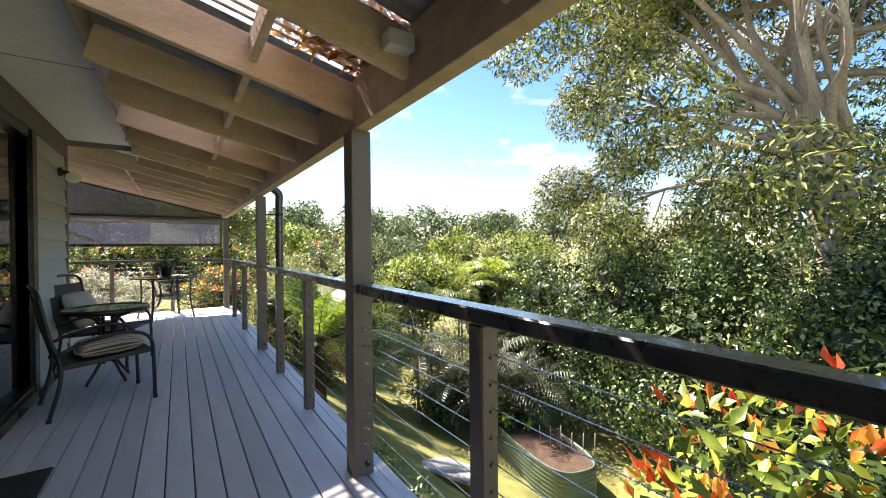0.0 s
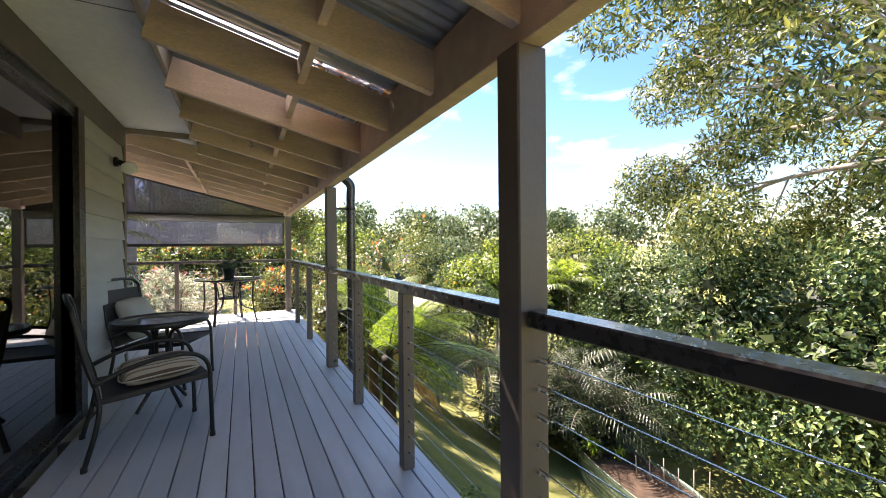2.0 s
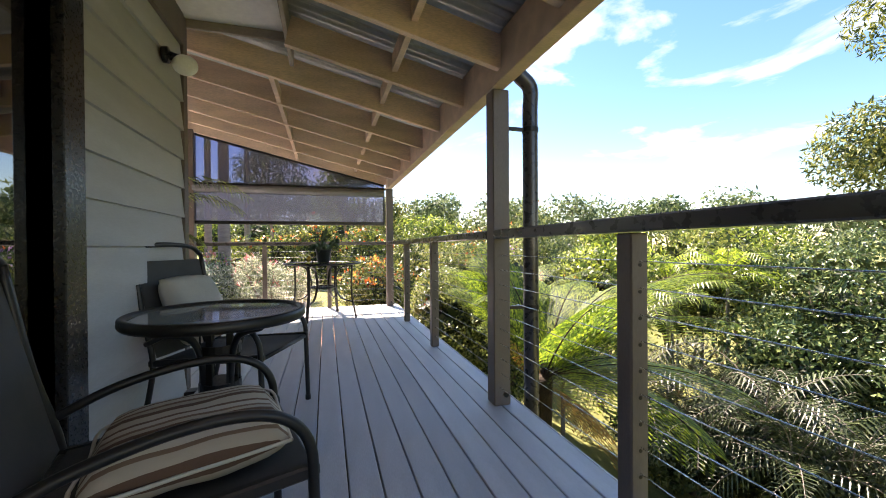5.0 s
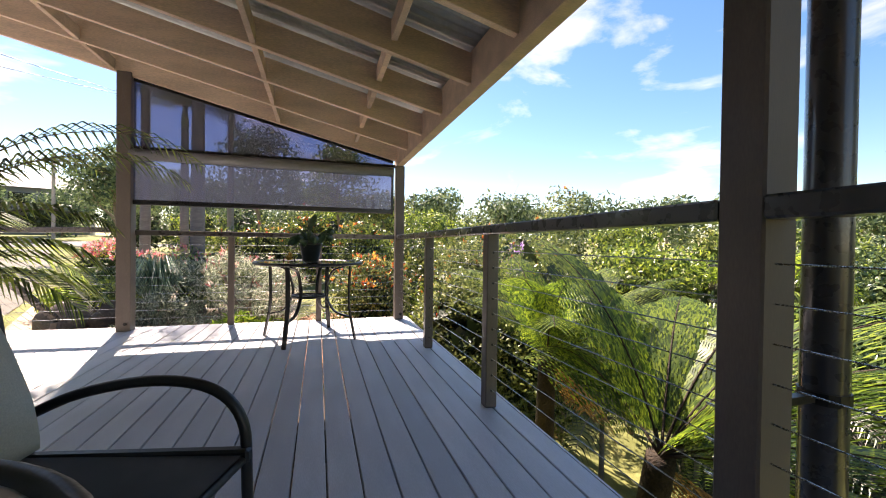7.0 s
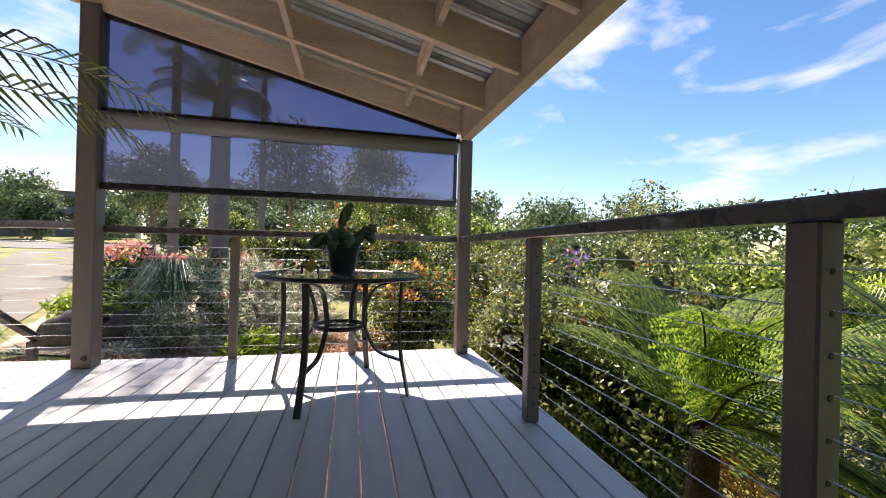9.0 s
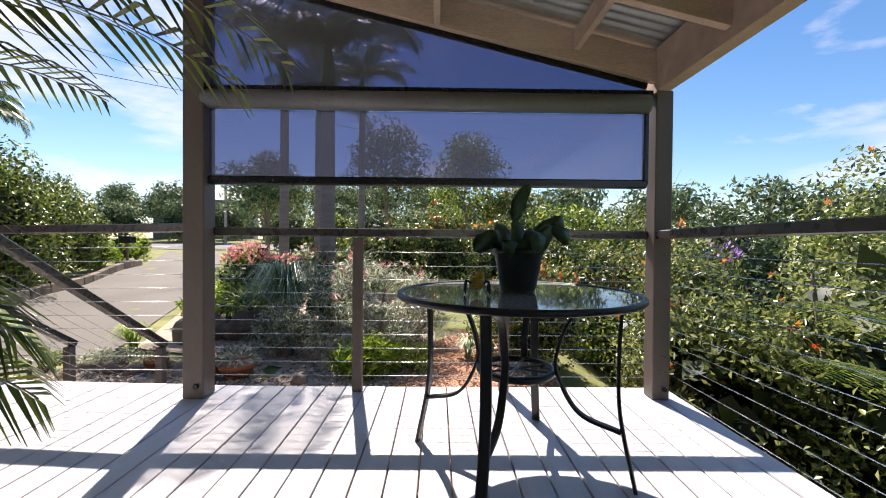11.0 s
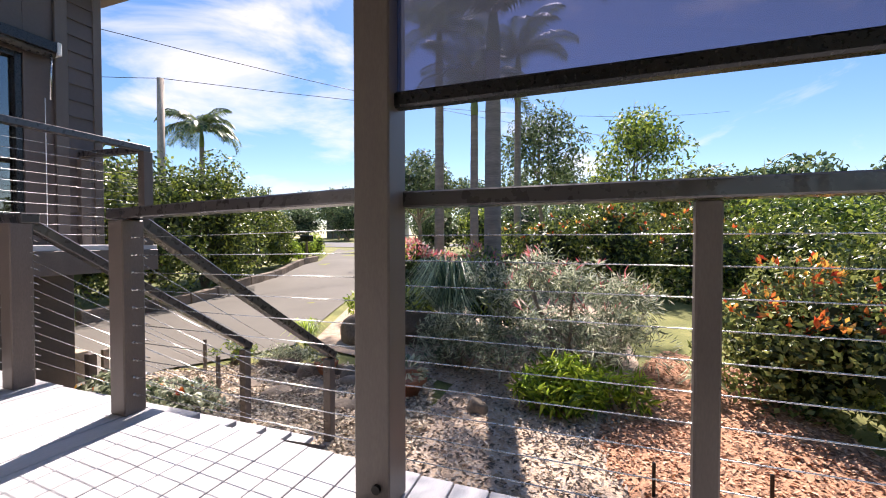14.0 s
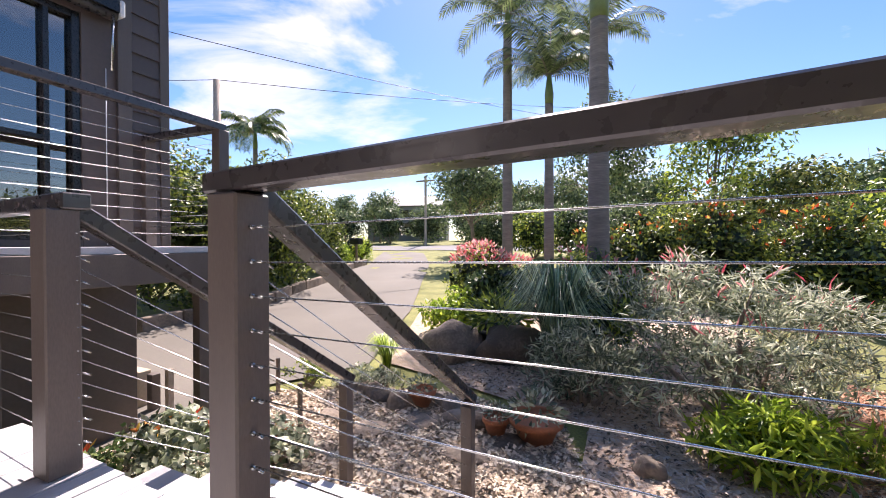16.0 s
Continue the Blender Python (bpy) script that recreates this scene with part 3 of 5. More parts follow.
fit_set = tagged(empty("wire_fittings"), "stainless wire end fittings screwed to the newel posts", "fitting")
for z in WIRES:
    fitting(S1[0] + 0.056, S1[1] - 0.01, z, (1, -0.15, 0), fit_set)
    fitting(S2[0] - 0.056, S2[1], z, (-1, 0, 0), fit_set)
    if 0.1 < z < 0.95:
        fitting(S1[0] + 0.02, S1[1] + 0.056, z, (0, 0.86, -0.5), fit_set)
        fitting(S2[0] + 0.02, S2[1] + 0.056, z, (0, 0.86, -0.5), fit_set)
        fitting(POST_X - 0.002, 2.159, z, (0, -1, 0), fit_set)
        fitting(POST_X - 0.002, 5.711, z, (0, 1, 0), fit_set)

stairs = structure(empty("stairs"), "grey timber stairs down to the garden", "stairs")
for k in range(6):
    y0 = 10.42 + k * 0.28
    boxpart("tread", (S2[0] - 0.02, y0, -0.17 * (k + 1) - 0.04), (S1[0] + 0.02, y0 + 0.29, -0.17 * (k + 1)), M["deck"], stairs)
for x in (S2[0] - 0.06, S1[0] + 0.03):
    bm = bmesh.new()
    bar(bm, (x + 0.015, 10.40, -0.22), (x + 0.015, 12.10, -1.22), 0.035, 0.24)
    part("stringer", bm, M["post"], stairs)

# ---- screen at the deck end ----
blind = tagged(empty("roller_blind", (0, END_Y, 0)), "tinted clear roller blind half lowered in black side tracks", "blind")
boxpart("film", (-1.19, -0.002, 1.43), (1.64, 0.002, 1.86), M["blindfilm"], blind, "tinted clear film", 0)
bm = bmesh.new()
tube(bm, [(-1.21, -0.02, 1.92), (1.66, -0.02, 1.92)], 0.062, 14)
part("roll", bm, material("grey_roll", (0.20, 0.20, 0.21), 0.35, var=0.1), blind, "rolled grey film", smooth=True)
boxpart("bottom_bar", (-1.22, -0.025, 1.375), (1.66, 0.025, 1.43), M["frame"], blind, "", 0.008)
boxpart("head_bar", (-1.22, -0.03, 1.975), (1.69, 0.03, 2.01), M["frame"], blind)
for x in (-1.205, 1.655):
    boxpart("side_track", (x - 0.014, -0.02, 1.40), (x + 0.014, 0.02, 1.98), M["frame"], blind)
gable = tagged(empty("gable_screen", (0, END_Y + 0.01, 0)), "tinted clear triangular screen under the last rafter", "screen")
bm = bmesh.new()
q = [(-1.21, 0, 2.01), (1.66, 0, 2.01), (1.66, 0, rafter_z(1.66) + 0.01), (-1.21, 0, rafter_z(-1.21) + 0.01)]
a = [bm.verts.new(Vector(p) + Vector((0, -0.002, 0))) for p in q]
b = [bm.verts.new(Vector(p) + Vector((0, 0.002, 0))) for p in q]
bm.faces.new(a)
bm.faces.new(b[::-1])
for i in range(4):
    bm.faces.new((a[i], b[i], b[(i + 1) % 4], a[(i + 1) % 4]))
part("film", bm, M["film"], gable)

# ---- downpipe ----
pipe = tagged(empty("downpipe", (1.985, 5.63, 0)), "dark round downpipe outside the deck edge", "downpipe")
bm = bmesh.new()
tube(bm, arc([(-0.12, 0, 2.2), (-0.08, 0, 2.12), (0, 0, 2.04), (0, 0, 1.9)], 5) + [(0, 0, 1.0), (0, 0, -2.0)], 0.05, 14)
part("pipe", bm, M["rail"], pipe, smooth=True)
for z in (1.75, 0.6):
    bm = bmesh.new()
    tube(bm, [(0, 0, z), (0, 0, z + 0.03)], 0.054, 14)
    part("bracket", bm, M["bolt"], pipe)
    boxpart("bracket_arm", (-0.20, -0.012, z + 0.005), (-0.04, 0.012, z + 0.025), M["bolt"], pipe, bevel=0)
bm = bmesh.new()
bar(bm, (-1.21, 0, rafter_z(-1.21) - 0.02), (1.66, 0, rafter_z(1.66) - 0.02), 0.03, 0.03)
part("frame_edge", bm, M["frame"], gable)
boxpart("frame_edge", (-1.225, -0.015, 2.01), (-1.195, 0.015, rafter_z(-1.21)), M["frame"], gable)


# ---- deck furniture ----
def frame_tube(name, pts, r, parent, steps=6, mat="black"):
    bm = bmesh.new()
    tube(bm, arc(pts, steps) if steps else pts, r, 10)
    return part(name, bm, M[mat], parent, smooth=True)


def cushion_mesh(sx, sy, sz, n=14, seed=1):
    """A stuffed cushion: domed both sides, pinched at the seams and a little uneven."""
    bm = bmesh.new()
    grid = {}
    for side in (1, -1):
        for i in range(n + 1):
            for j in range(n + 1):
                u, v = 2 * i / n - 1, 2 * j / n - 1
                edge = i in (0, n) or j in (0, n)
                if edge and side < 0:
                    grid[side, i, j] = grid[1, i, j]
                    continue
                d = (max(0, 1 - u ** 4) * max(0, 1 - v ** 4)) ** 0.45
                k = 1 - 0.06 * (u * u * v * v)
                z = side * sz / 2 * d + 0.006 * noise.noise(Vector((u * 2.5, v * 2.5, seed + side)))
                grid[side, i, j] = bm.verts.new((u * sx / 2 * k, v * sy / 2 * k, 0.0 if edge else z))
        for i in range(n):
            for j in range(n):
                q = [grid[side, i, j], grid[side, i + 1, j], grid[side, i + 1, j + 1], grid[side, i, j + 1]]
                bm.faces.new(q if side > 0 else q[::-1])
    return bm


def outdoor_chair(at, rz):
    """Sling chair: bent tube frame, arms that curl down into the front legs, mesh seat and back. Faces +x."""
    ch = empty("patio_chair", at, rz)
    tagged(ch, "black tubular patio chair with dark mesh sling, rounded arms", "chair", "patio chairs")
    for s in (-0.29, 0.29):
        frame_tube("arm", [(-0.27, s, 0.50), (-0.10, s, 0.575), (0.10, s, 0.615), (0.26, s, 0.60), (0.345, s, 0.52), (0.36, s, 0.36), (0.37, s, 0.012)], 0.0145, ch)
        frame_tube("back_leg", [(-0.355, s * 0.93, 0.97), (-0.30, s * 0.95, 0.66), (-0.24, s * 0.97, 0.42), (-0.25, s, 0.25), (-0.31, s, 0.012)], 0.0145, ch)
        bm = bmesh.new()
        bar(bm, (-0.26, s * 0.96, 0.395), (0.375, s * 0.96, 0.435), 0.03, 0.035)
        part("seat_rail", bm, M["black"], ch, bevel=0.006)
        for x in (0.37, -0.31):
            bm = bmesh.new()
            tube(bm, [(x, s, 0), (x, s, 0.03)], 0.018, 10)
            part("foot", bm, M["black"], ch)
    frame_tube("top_rail", [(-0.355, -0.27, 0.97), (-0.375, -0.20, 1.02), (-0.385, 0, 1.035), (-0.375, 0.20, 1.02), (-0.355, 0.27, 0.97)], 0.0145, ch)
    for x, z in ((0.36, 0.425), (-0.235, 0.395)):
        frame_tube("cross_bar", [(x, -0.285, z), (x, 0.285, z)], 0.011, ch, 0)
    n, m = 10, 8
    bm = bmesh.new()
    for t in (0.0, -0.006):
        g = [[bm.verts.new((-0.22 + 0.58 * i / n, -0.262 + 0.524 * j / m, 0.412 + 0.028 * i / n - 0.022 * math.sin(math.pi * i / n) * math.sin(math.pi * j / m) + t)) for j in range(m + 1)] for i in range(n + 1)]
        for i in range(n):
            for j in range(m):
                q = (g[i][j], g[i + 1][j], g[i + 1][j + 1], g[i][j + 1])
                bm.faces.new(q if t == 0 else q[::-1])
    part("seat", bm, M["sling"], ch, smooth=True)
    bm = bmesh.new()
    for t in (0.0, -0.006):
        g = [[bm.verts.new((-0.235 - 0.12 * i / n - 0.02 * math.sin(math.pi * i / n) * math.sin(math.pi * j / m) + t, -0.255 + 0.51 * j / m, 0.42 + 0.52 * i / n)) for j in range(m + 1)] for i in range(n + 1)]
        for i in range(n):
            for j in range(m):
                q = (g[i][j], g[i + 1][j], g[i + 1][j + 1], g[i][j + 1])
                bm.faces.new(q if t else q[::-1])
    part("backrest", bm, M["sling"], ch, smooth=True)
    return ch


CH1, CH2 = (0.24, 4.56, 0), (0.13, 5.95, 0)
chair_a = outdoor_chair(CH1, 16)
chair_b = outdoor_chair(CH2, -20)
cush = tagged(part("seat_cushion", cushion_mesh(0.46, 0.47, 0.13), M["cushion"], None, smooth=True), "striped brown and cream seat cushion on the patio chair", "cushion")
cush.matrix_world = pose(*CH1, 0, 0, 16) @ pose(0.10, 0, 0.487, 0, -3, 0)
bm = bmesh.new()
loop = [(0.46 / 2 * 0.95 * c, 0.47 / 2 * 0.95 * s, 0) for c, s in ((1, -1), (1.04, 0), (1, 1), (0, 1.04), (-1, 1), (-1.04, 0), (-1, -1), (0, -1.04), (1, -1))]
tube(bm, arc(loop, 5), 0.005, 6, cap=False)
part("piping", bm, M["piping"], cush, "cream piping", smooth=True)
pil = tagged(part("scatter_cushion", cushion_mesh(0.42, 0.42, 0.15, seed=4), M["pillow"], None, smooth=True), "cream striped scatter cushion leaning on the chair back", "cushion")
pil.matrix_world = pose(*CH2, 0, 0, -20) @ pose(-0.19, 0.0, 0.655, 0, 66, 0)


def bistro_table(at):
    """Small round glass table on a slatted column base."""
    tb = tagged(empty("bistro_table", at), "small round glass patio table with slatted black base", "table")
    bm = bmesh.new()
    lathe(bm, [(0.385, 0.688), (0.385, 0.696)], 48)
    part("glass_top", bm, M["tableglass"], tb, smooth=False)
    bm = bmesh.new()
    lathe(bm, [(0.380, 0.668), (0.415, 0.664), (0.425, 0.675), (0.422, 0.700), (0.410, 0.706), (0.386, 0.700), (0.384, 0.690)], 48)
    bm.faces.ensure_lookup_table()
    bmesh.ops.delete(bm, geom=[f for f in bm.faces if len(f.verts) > 4], context="FACES")
    part("rim", bm, M["black"], tb, smooth=True)
    for k in range(4):
        a = radians(45 + 90 * k)
        c, s = math.cos(a), math.sin(a)
        frame_tube("leg", [(0.33 * c, 0.33 * s, 0.66), (0.14 * c, 0.14 * s, 0.60), (0.085 * c, 0.085 * s, 0.42), (0.10 * c, 0.10 * s, 0.2), (0.26 * c, 0.26 * s, 0.012)], 0.016, tb)
    for z in (0.22, 0.40, 0.55):
        bm = bmesh.new()
        lathe(bm, [(0.085, z - 0.02), (0.10, z - 0.02), (0.10, z + 0.02), (0.085, z + 0.02)], 20)
        part("collar", bm, M["black"], tb)
    for k in range(6):
        a = radians(60 * k + 10)
        bm = bmesh.new()
        bar(bm, (0.09 * math.cos(a), 0.09 * math.sin(a), 0.18), (0.09 * math.cos(a), 0.09 * math.sin(a), 0.62), 0.03, 0.008, (math.cos(a), math.sin(a), 0))
        part("slat", bm, M["black"], tb)
    return tb


bistro = bistro_table((0.26, 5.21, 0.0))
bistro.scale = (0.82, 0.82, 1.06)


def strap(bm, pts, w, h, side):
    """A flat bar bent along points; side is the way its width lies."""
    side = Vector(side).normalized()
    rows = []
    for i, p in enumerate(pts):
        d = (Vector(pts[min(i + 1, len(pts) - 1)]) - Vector(pts[max(i - 1, 0)])).normalized()
        n = d.cross(side).normalized()
        rows.append([bm.verts.new(Vector(p) + side * a * w / 2 + n * b * h / 2) for a, b in ((-1, -0.6), (-0.8, -1), (0.8, -1), (1, -0.6), (1, 0.6), (0.8, 1), (-0.8, 1), (-1, 0.6))])
    for a, b in zip(rows, rows[1:]):
        for j in range(8):
            bm.faces.new((a[j], a[(j + 1) % 8], b[(j + 1) % 8], b[j]))
    bm.faces.new(rows[0][::-1])
    bm.faces.new(rows[-1])


def patio_table(at, rz):
    """Round glass table: stout straight front legs, splayed bowed legs and a ring shelf."""
    tb = tagged(empty("patio_table", at, rz), "round frosted glass patio table with curved black metal legs", "table")
    bm = bmesh.new()
    lathe(bm, [(0.535, 0.738), (0.538, 0.748)], 56)
    part("glass_top", bm, M["tableglass"], tb)
    bm = bmesh.new()
    lathe(bm, [(0.532, 0.730), (0.552, 0.728), (0.561, 0.737), (0.558, 0.750), (0.550, 0.754), (0.538, 0.751), (0.534, 0.742)], 56)
    bmesh.ops.delete(bm, geom=[f for f in bm.faces if len(f.verts) > 4], context="FACES")
    part("rim", bm, M["black"], tb, smooth=True)
    bm = bmesh.new()
    lathe(bm, [(0.160, 0.405), (0.182, 0.402), (0.186, 0.425), (0.162, 0.428), (0.160, 0.405)], 36)
    bmesh.ops.delete(bm, geom=[f for f in bm.faces if len(f.verts) > 4], context="FACES")
    part("ring_shelf", bm, M["black"], tb, smooth=True)
    for k in range(4):
        a = radians(45 * k)
        bm = bmesh.new()
        bar(bm, (0.165 * math.cos(a), 0.165 * math.sin(a), 0.415), (-0.165 * math.cos(a), -0.165 * math.sin(a), 0.415 + 0.001 * k), 0.010, 0.008)
        part("shelf_bar", bm, M["black"], tb)
    for k in range(4):
        a = radians(90 * k + 45)
        c, s = math.cos(a), math.sin(a)
        bm = bmesh.new()
        strap(bm, arc([(0.46 * c, 0.46 * s, 0.72), (0.45 * c, 0.45 * s, 0.55), (0.455 * c, 0.455 * s, 0.30), (0.52 * c, 0.52 * s, 0.0)], 5), 0.045, 0.016, (-s, c, 0))
        part("leg", bm, M["black"], tb)
        bm = bmesh.new()
        b0 = [(0.40 * c, 0.40 * s, 0.715), (0.26 * c, 0.26 * s, 0.66), (0.19 * c, 0.19 * s, 0.50), (0.20 * c, 0.20 * s, 0.40), (0.29 * c, 0.29 * s, 0.27), (0.46 * c, 0.46 * s, 0.22)]
        strap(bm, arc(b0, 6), 0.034, 0.014, (-s, c, 0))
        part("brace", bm, M["black"], tb, "bowed brace")
    return tb


T2 = (0.655, 9.30, 0)
patio_table(T2, 20).scale = (0.96, 0.96, 1.05)
pot = tagged(empty("plant_pot", (0.665, 9.31, 0.790)), "dark plastic pot with a leafy cactus on the glass table", "potted plant")
pot.scale = (0.86, 0.86, 0.82)
bm = bmesh.new()
lathe(bm, [(0.085, 0.0), (0.095, 0.02), (0.125, 0.20), (0.135, 0.205), (0.135, 0.235), (0.118, 0.235), (0.112, 0.20), (0.02, 0.19)], 28)
part("pot", bm, M["potdark"], pot, smooth=True)


def cactus_leaf(bm, base, tip, w, bend):
    """A flat fleshy pad from base to tip with a wavy edge and some thickness."""
    base, tip = Vector(base), Vector(tip)
    d = tip - base
    side = d.cross(Vector((0.3, -1, 0.2))).normalized()
    nor = side.cross(d).normalized()
    rows = []
    for i in range(8):
        t = i / 7
        k = w * (math.sin(math.pi * min(1, t * 0.9 + 0.08)) ** 0.6) * (1 + 0.08 * math.sin(t * 17))
        c = base + d * t + nor * bend * math.sin(math.pi * t)
        rows.append([bm.verts.new(c - side * k), bm.verts.new(c + nor * 0.008), bm.verts.new(c + side * k), bm.verts.new(c - nor * 0.008)])
    for a, b in zip(rows, rows[1:]):
        for j in range(4):
            bm.faces.new((a[j], a[(j + 1) % 4], b[(j + 1) % 4], b[j]))
    bm.faces.new(rows[0][::-1])
    bm.faces.new(rows[-1])


cactus_mat = material("cactus_skin", (0.045, 0.085, 0.035), 0.4, var=0.25, scale=6, fine=40)
pads = [((0, 0, 0.2), (-0.02, 0.02, 0.40), 0.045, 0.03), ((-0.02, 0.02, 0.39), (0.06, 0.0, 0.60), 0.042, -0.04), ((0.02, -0.02, 0.2), (0.16, -0.05, 0.36), 0.05, 0.06), ((0.16, -0.05, 0.35), (0.25, -0.04, 0.26), 0.045, 0.03),
        ((-0.02, 0, 0.2), (-0.14, -0.04, 0.33), 0.05, -0.05), ((-0.13, -0.04, 0.32), (-0.24, -0.08, 0.22), 0.05, -0.04), ((0.0, -0.04, 0.2), (0.03, -0.14, 0.34), 0.055, 0.04), ((0.03, -0.14, 0.33), (0.05, -0.22, 0.22), 0.05, 0.03),
        ((0.05, 0.03, 0.2), (0.20, 0.08, 0.41), 0.045, -0.03), ((0.19, 0.08, 0.40), (0.27, 0.10, 0.36), 0.045, 0.02), ((-0.05, 0.04, 0.2), (-0.10, 0.10, 0.38), 0.05, 0.03), ((-0.06, -0.06, 0.2), (-0.11, -0.16, 0.27), 0.05, 0.04)]
for p in pads:
    bm = bmesh.new()
    cactus_leaf(bm, *p)
    part("pad", bm, cactus_mat, pot, smooth=True)
frog = tagged(empty("ornament", (0.465, 9.18, 0.790)), "small glazed ochre animal ornament with thin dark legs", "ornament")
frog.scale = (0.72, 0.72, 0.72)
bm = bmesh.new()
bmesh.ops.create_uvsphere(bm, u_segments=14, v_segments=10, radius=0.045, matrix=pose(0, 0, 0.065) @ Matrix.Diagonal((1.1, 0.9, 0.95, 1)))
bmesh.ops.create_uvsphere(bm, u_segments=12, v_segments=8, radius=0.028, matrix=pose(0.012, -0.03, 0.115))
part("body", bm, M["brass"], frog, smooth=True)
for sx, sy in ((-1, -1), (1, -1), (-1, 1), (1, 1)):
    frame_tube("leg", [(0.03 * sx, 0.02 * sy, 0.06), (0.065 * sx, 0.03 * sy, 0.075), (0.07 * sx, 0.04 * sy, 0.006)], 0.006, frog, 3, "bolt")

lamp = tagged(empty("wall_light", (WALL_X + 0.03, 6.15, 2.21)), "black outdoor wall light with a white bulb", "wall light")
bm = bmesh.new()
tube(bm, [(0, 0, 0), (0.03, 0, 0)], 0.05, 16)
tube(bm, [(0.03, 0, 0.0), (0.09, 0, -0.02)], 0.028, 12)
part("base", bm, M["frame"], lamp, smooth=True)
bm = bmesh.new()
bmesh.ops.create_uvsphere(bm, u_segments=16, v_segments=12, radius=0.062, matrix=pose(0.125, -0.02, -0.06) @ Matrix.Diagonal((1.15, 1, 1, 1)))
part("bulb", bm, M["plastic"], lamp, "white lamp globe", smooth=True)
junction = tagged(boxpart("junction_box", (1.57, 1.44, 2.14), (1.69, 1.515, 2.21), M["plastic"]), "white plastic junction box fixed to a rafter", "junction box")
mat_ob = tagged(boxpart("door_mat", (-0.25, 2.2, 0.002), (0.22, 3.31, 0.018), material("coir_mat", (0.02, 0.018, 0.016), 0.95, var=0.3, fine=200, bump=0.8), bevel=0.005), "dark door mat on the deck boards", "mat")
thermo = tagged(boxpart("thermometer", (1.684, 2.185, 1.62), (1.694, 2.215, 1.76), material("green_plastic", (0.03, 0.18, 0.10), 0.4), bevel=0.003), "small green thermometer on the verandah post", "thermometer")
hook = tagged(empty("cup_hook", (0.95, RAFTERS[8], rafter_z(0.95))), "small cup hook under a rafter", "hook")
frame_tube("hook", [(0, 0, 0.02), (0, 0, -0.02), (0.015, 0, -0.045), (0.0, 0, -0.06), (-0.015, 0, -0.045)], 0.003, hook, 4, "wire")

# ---- wing of the house with a raised landing ----
WX, WY = -6.30, 12.14
wing = structure(boxpart("wall_wing", (WX - 5.0, 6.6, -1.1), (WX, 10.36, 4.3), M["darkboard"]), "dark brown weatherboard wing of the house", "wall")
boxpart("wall_wing_end", (WX - 5.0, 11.44, 0.6), (WX, WY, 4.3), M["darkboard"], wing)
boxpart("wall_wing_head", (WX - 5.0, 10.36, 2.96), (WX, 11.44, 4.3), M["darkboard"], wing)
boxpart("wall_wing_sill", (WX - 5.0, 10.36, 0.6), (WX, 11.44, 0.94), M["darkboard"], wing)
# near-black block, painting the shade of the recess under the wing
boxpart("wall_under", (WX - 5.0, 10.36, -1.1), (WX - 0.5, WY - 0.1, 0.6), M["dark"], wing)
weatherboards(wing, (WX, 11.82, 0), (0, 1, 0), WY - 11.87, 0.88, 4.2, M["darkboard"], (1, 0, 0), 0.19)
weatherboards(wing, (WX, WY, 0), (-1, 0, 0), 4.9, 0.88, 4.2, M["darkboard"], (0, 1, 0), 0.19)
boxpart("corner_board", (WX, WY - 0.06, 0.88), (WX + 0.04, WY + 0.03, 4.3), M["post"], wing)
boxpart("corner_board", (WX, 11.70, 0.88), (WX + 0.045, 11.82, 4.3), M["post"], wing)
window = structure(empty("window_1", (WX, 0, 0)), "tall dark window with black frame in the house wing", "window")
boxpart("pane", (-0.09, 10.36, 0.94), (-0.082, 11.44, 2.96), M["glass"], window, bevel=0)
for y0, y1, z0, z1 in ((10.36, 10.42, 0.94, 2.96), (11.38, 11.44, 0.94, 2.96), (11.19, 11.23, 1.0, 2.90), (10.42, 11.38, 2.90, 2.96), (10.42, 11.38, 0.94, 1.0), (10.42, 11.19, 1.78, 1.82)):
    boxpart("frame_bar", (-0.11, y0, z0), (-0.02, y1, z1), M["frame"], window)
awning = tagged(empty("window_awning", (WX, 0, 0)), "rolled dark awning over the window with steel side rods", "awning")
bm = bmesh.new()
tube(bm, [(0.09, 10.2, 3.02), (0.09, 11.66, 3.02)], 0.055, 14)
part("roll", bm, M["rail"], awning, smooth=True)
boxpart("hood", (0.01, 10.2, 3.03), (0.17, 11.66, 3.14), M["frame"], awning)
boxpart("hood_cap", (0.01, 11.66, 3.0), (0.18, 11.70, 3.15), M["plastic"], awning, "white end cap", 0.01)
for y in (10.25, 11.62):
    frame_tube("rod", [(0.14, y, 3.0), (0.10, y, 2.50)], 0.011, awning, 0, "wire")
    frame_tube("cord", [(0.05, y - 0.02, 2.52), (0.05, y - 0.02, 0.9)], 0.004, awning, 0, "plastic")
eave = structure(empty("wing_eave"), "brown eave of the house wing with gutter", "eave")
boxpart("eave_soffit", (WX - 4, 7.0, 4.10), (WX + 0.45, WY + 0.35, 4.14), M["fascia"], eave)
boxpart("eave_gutter", (WX + 0.45, 7.0, 4.08), (WX + 0.57, WY + 0.35, 4.24), M["rail"], eave, bevel=0.01)
landing = structure(empty("landing"), "raised timber landing of the house wing", "deck")
boxpart("floor", (WX + 0.01, 8.3, 0.83), (-5.20, 12.08, 0.88), M["deck"], landing)
boxpart("edge_board", (-5.22, 8.3, 0.60), (-5.18, 12.08, 0.83), M["post"], landing)
boxpart("edge_board", (WX + 0.01, 12.05, 0.60), (-5.22, 12.09, 0.83), M["post"], landing)
